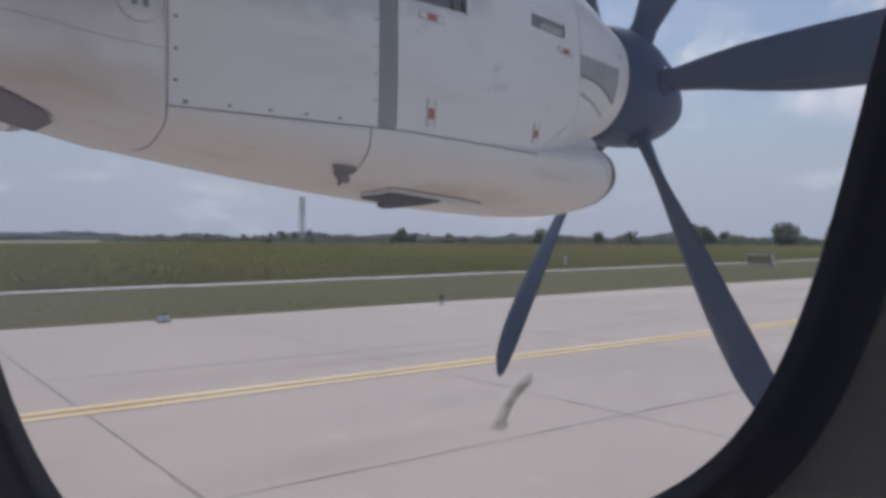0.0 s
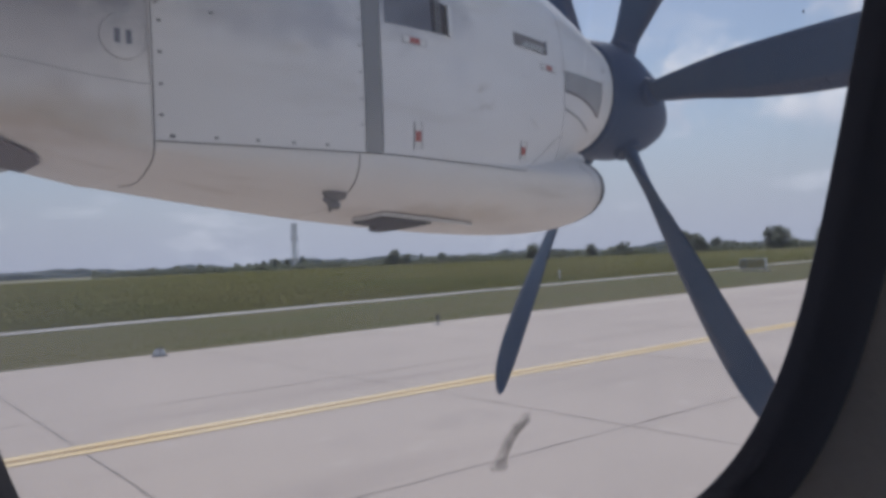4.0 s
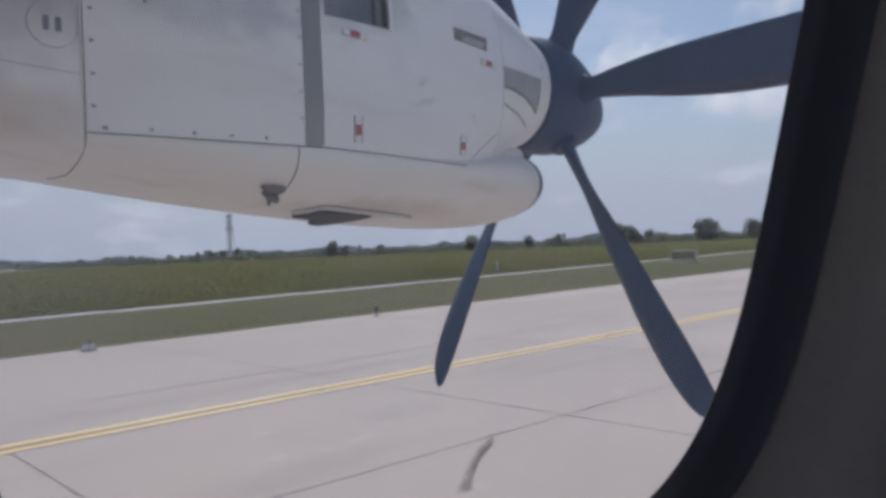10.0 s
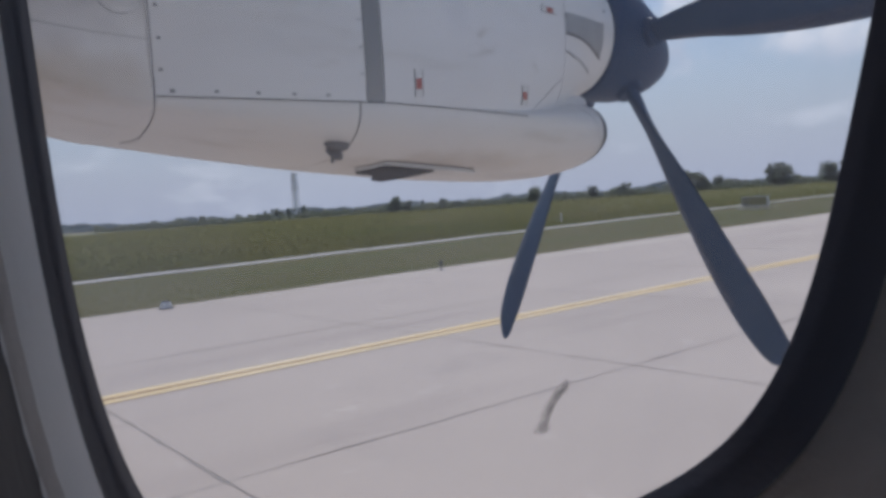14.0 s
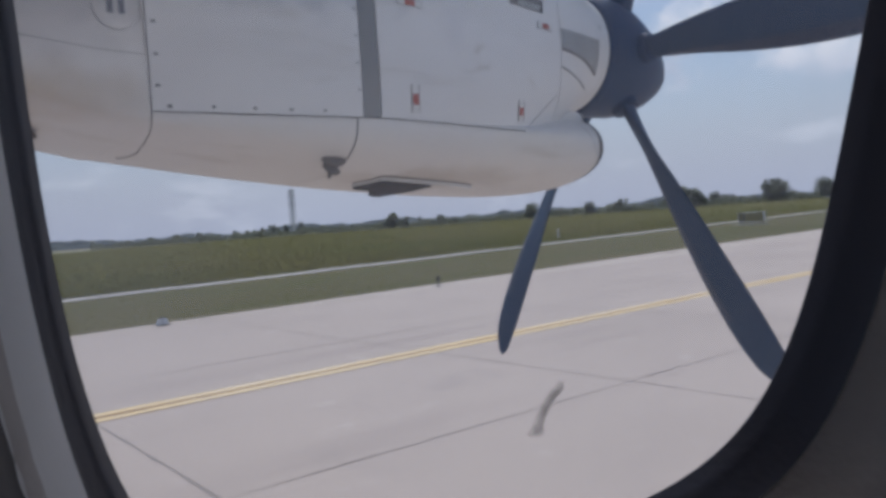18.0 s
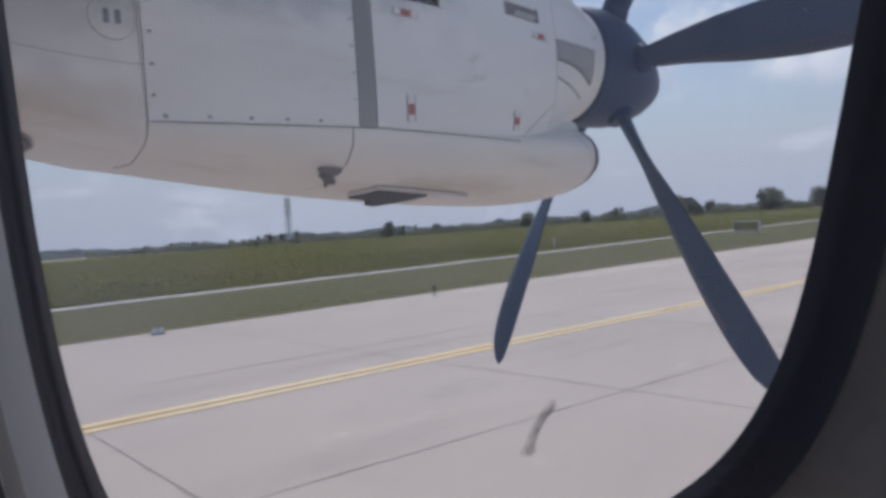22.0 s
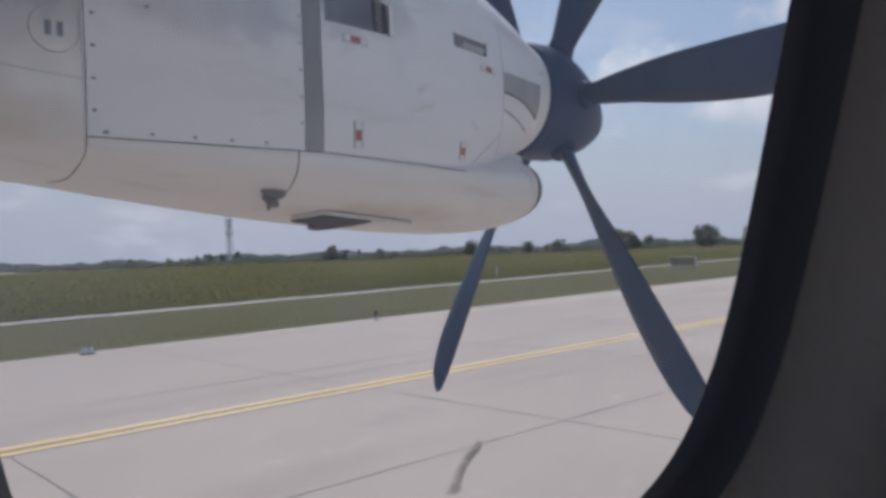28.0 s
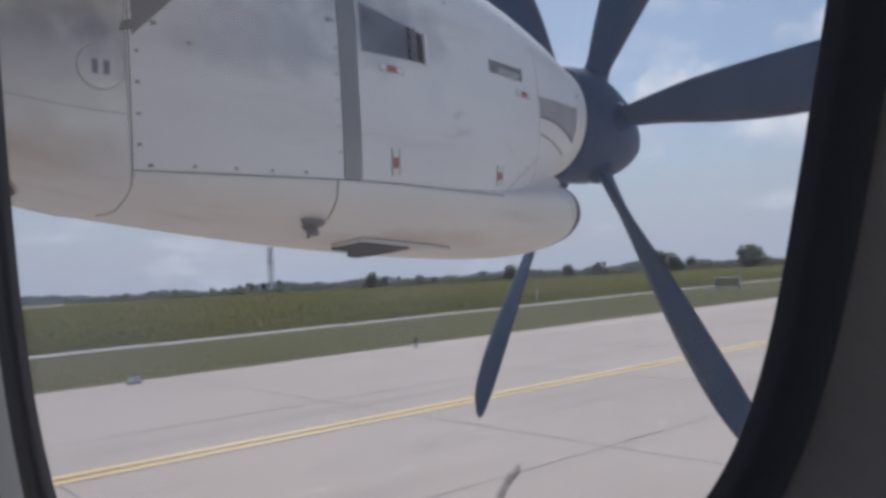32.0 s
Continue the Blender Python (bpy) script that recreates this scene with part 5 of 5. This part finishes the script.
w *= (0.5 / np.maximum(np.linalg.norm(w, axis=1), 0.05))[:, None]
verts = np.stack([centre - u, centre + w, centre + u, centre - w], 1).reshape(-1, 3)
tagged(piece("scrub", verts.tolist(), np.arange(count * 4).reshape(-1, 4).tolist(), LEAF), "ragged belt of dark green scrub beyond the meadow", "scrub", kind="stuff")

# woods along the horizon, as rough ridges
verts, faces = [], []
for row, (far, height) in enumerate(((640, 4.2), (1500, 11.0), (2600, 24.0))):
    steps = 420
    base = len(verts)
    for i in range(steps + 1):
        a = radians(-30 + 130 * i / steps)
        h = height * ((0.85 if row == 0 else 0.5) + 0.8 * noise.noise((i * 0.09, row * 7.3, 0)) + 0.5 * noise.noise((i * 0.41, row * 3.1, 4)) * (1 if row < 2 else 0.4))
        d = far * (1 + 0.03 * noise.noise((i * 0.05, 5, row)))
        for f, z in ((0.985, -0.06), (0.99, max(h, 0.3) * 0.7), (1.0, max(h, 0.4)), (1.02, -0.06)):
            verts.append((d * f * math.sin(a), d * f * math.cos(a), z))
    for i in range(steps):
        for j in range(3):
            p = base + 4 * i + j
            faces.append((p, p + 4, p + 5, p + 1))
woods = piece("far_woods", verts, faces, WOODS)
tagged(woods, "low hazy dark woods along the flat horizon", "woods", kind="stuff")

# grass tufts along the edge of the concrete and in the meadow
rng = np.random.default_rng(3)
for nm, count, h0, h1, wide, label in (("verge_grass", 20000, 0.008, 0.028, 0.03, "short dry grass tufts of the verge"), ("meadow_grass", 250000, 0.07, 0.22, 0.036, "tall green weeds and grass of the meadow")):
    f = rng.random(count)
    turn = np.tan(np.radians(rng.uniform(3, 74, count)))
    if nm == "verge_grass":
        near, far = 23.1 / (1 - 0.05 * turn), 36.9 / (1 - 0.12 * turn)
    else:
        near, far = 39.6 / (1 - 0.12 * turn), 330.0
    y = near + (far - near) * f**(1.6 if nm == "verge_grass" else 2.4)
    x = y * turn
    x = np.minimum(x, 430 + 20 * rng.random(count))
    h = rng.uniform(h0, h1, count)
    a = rng.uniform(0, np.pi, count)
    grow = wide * (1 + y / 60)
    z = np.full(count, 0.008 if nm == "verge_grass" else -0.06)
    lean = rng.normal(0, 1.3, (count, 2)) * h[:, None]
    p0 = np.stack([x - grow * np.cos(a), y - grow * np.sin(a), z], 1)
    p1 = np.stack([x + grow * np.cos(a), y + grow * np.sin(a), z], 1)
    p2 = np.stack([x + lean[:, 0] + grow * 0.5 * np.cos(a), y + lean[:, 1], z + h], 1)
    p3 = np.stack([x + lean[:, 0] - grow * 0.6 * np.cos(a), y + lean[:, 1], z + h * 0.8], 1)
    verts = np.stack([p0, p1, p2, p3], 1).reshape(-1, 3)
    faces = np.arange(count * 4).reshape(-1, 4)
    tagged(piece(nm, verts.tolist(), faces.tolist(), TUFT), label, "grass", kind="stuff")

# ---- taxiway markings and slabs ----
marking = thing("taxiway_line", (8.0, 11.7, 0.002), "worn double yellow edge line with dark borders on the concrete", "road marking")


def paint(name, y0, y1, z, material, label=""):
    verts, faces = [], []
    for i in range(241):
        x = -20 + 1.0 * i if i < 161 else 140 + 7.0 * (i - 160)
        verts += [(x, y0 + 0.01 * x + 0.008 * noise.noise((x * 1.7, y0, 0)), z), (x, y1 + 0.01 * x + 0.008 * noise.noise((x * 1.7, y1, 9)), z)]
        if i:
            k = 2 * i
            faces.append((k - 2, k, k + 1, k - 1))
    return piece(name, verts, faces, material, marking, label)


paint("dark_border", 11.38, 12.02, 0.003, BORDER, "thin dark paint border")
paint("yellow_line", 11.418, 11.62, 0.007, YELLOW, "worn yellow stripe")
paint("middle_strip", 11.625, 11.775, 0.007, MIDDLE, "thin brown strip between the stripes")
paint("yellow_line", 11.78, 11.982, 0.007, YELLOW, "worn yellow stripe")

ROWS_Y = [-8.0, -0.5, 7.0, 14.5, 22.0, EDGE]


def slab_mesh(w, d, name, material=CONCRETE):
    g, c, top = 0.012, 0.004, 0.0
    x0, x1, y0, y1 = -w / 2 + g, w / 2 - g, -d / 2 + g, d / 2 - g
    verts = [(x, y, -0.05) for x, y in ((x0, y0), (x1, y0), (x1, y1), (x0, y1))]
    verts += [(x, y, -0.008) for x, y in ((x0, y0), (x1, y0), (x1, y1), (x0, y1))]
    verts += [(x, y, top) for x, y in ((x0 + c, y0 + c), (x1 - c, y0 + c), (x1 - c, y1 - c), (x0 + c, y1 - c))]
    faces = [(8, 9, 10, 11)]
    for k in range(4):
        n2 = (k + 1) % 4
        faces += [(k, n2, 4 + n2, 4 + k), (4 + k, 4 + n2, 8 + n2, 8 + k)]
    return mesh_of(name, verts, faces, material)


for r in range(5):
    y0, y1 = ROWS_Y[r], ROWS_Y[r + 1]
    me = slab_mesh(6.0, y1 - y0, "slab", SHOULDER if r == 4 else CONCRETE)
    for i in range(26):
        ob = new("slab", me)
        ob.location = (-12.3 + 6.0 * i, (y0 + y1) / 2, 0.0)
        ob.parent = apron
for x in range(7):
    verts, faces = [], []
    for i in range(260):
        y = -1.0 + i * (EDGE + 0.9) / 259
        w = max(0.002, 0.008 + 0.030 * noise.noise((x * 5.1, y * 1.6, 0)) + 0.014 * noise.noise((x * 2.3, y * 7.0, 3)))
        cx = -9.3 + 6.0 * x + 0.030 * noise.noise((x * 3.3, y * 1.4, 6)) + 0.012 * noise.noise((x * 3.3, y * 6.0, 8))
        verts += [(cx - w, y, 0.004), (cx + w, y, 0.004)]
        if i:
            faces.append((2 * i - 2, 2 * i - 1, 2 * i + 1, 2 * i))
    piece("tar_filler", verts, faces, JOINT, apron, "ragged dark tar in a slab joint")
for y in (7.0, 14.5, 22.0):
    verts, faces = [], []
    for i in range(600):
        x = -12.0 + 0.15 * i
        w = 0.005 + 0.016 * max(0.0, noise.noise((x * 0.5, y, 2))) + 0.008 * abs(noise.noise((x * 5.0, y, 4)))
        cy = y + 0.024 * noise.noise((x * 0.9, y, 7)) + 0.010 * noise.noise((x * 4.5, y, 5))
        verts += [(x, cy - w, 0.0045), (x, cy + w, 0.0045)]
        if i:
            faces.append((2 * i - 2, 2 * i, 2 * i + 1, 2 * i - 1))
    piece("tar_filler", verts, faces, JOINT, apron, "ragged dark tar in a slab joint")
# a ragged tarred crack that runs beside the edge
verts, faces = [], []
for i in range(600):
    x = -10.0 + 0.16 * i
    w = 0.004 + 0.035 * max(0.0, noise.noise((x * 0.22, 3.3, 1)) + 0.15) + 0.01 * abs(noise.noise((x * 3.0, 1.0, 4)))
    cy = edge_y(x) - 0.95 + 0.05 * noise.noise((x * 0.5, 8.0, 7)) + 0.02 * noise.noise((x * 2.5, 6.0, 5))
    verts += [(x, cy - w, 0.0045), (x, cy + w, 0.0045)]
    if i:
        faces.append((2 * i - 2, 2 * i, 2 * i + 1, 2 * i - 1))
piece("edge_crack", verts, faces, JOINT, apron, "ragged tarred crack beside the edge")
# soil and turf that creep over the edge of the concrete
verts, faces = [], []
for i in range(1200):
    x = -12 + 0.16 * i
    reach = 0.10 + 0.22 * max(0.0, noise.noise((x * 0.35, 1.5, 0)) + 0.3) + 0.10 * noise.noise((x * 2.2, 4.0, 0)) + 0.05 * noise.noise((x * 7.0, 2.0, 0))
    y = edge_y(x)
    verts += [(x, y - max(reach, 0.02), 0.002), (x, y - 0.02, 0.028), (x, y + 0.25, 0.026), (x, y + 0.7, 0.008)]
    if i:
        for j in range(3):
            k = 4 * i + j
            faces.append((k - 4, k, k + 1, k - 3))
piece("turf_edge", verts, faces, VERGE, verge, "ragged turf and soil creeping over the concrete")
x_end = -15.3 + 26 * 6.0
verts, faces = [], []
for r in range(5):
    for k in range(90):
        a, b = x_end + 6 * k + 0.012, x_end + 6 * k + 5.988
        base = len(verts)
        verts += [(a, ROWS_Y[r] + 0.012, 0), (b, ROWS_Y[r] + 0.012, 0), (b, ROWS_Y[r + 1] - 0.012, 0), (a, ROWS_Y[r + 1] - 0.012, 0)]
        faces.append((base, base + 1, base + 2, base + 3))
for k in range(40):
    for r in range(9):
        base = len(verts)
        a, b = -300 + 7.19 * k + 0.012, -300 + 7.19 * (k + 1) - 0.012
        verts += [(a, -8 + 7.5 * (r - 4), 0), (b, -8 + 7.5 * (r - 4), 0), (b, -0.53 + 7.5 * (r - 4), 0), (a, -0.53 + 7.5 * (r - 4), 0)]
        if -0.53 + 7.5 * (r - 4) < EDGE:
            faces.append((base, base + 1, base + 2, base + 3))
tagged(piece("far_slabs", verts, faces, CONCRETE, apron), "joined far concrete slabs", kind="stuff")
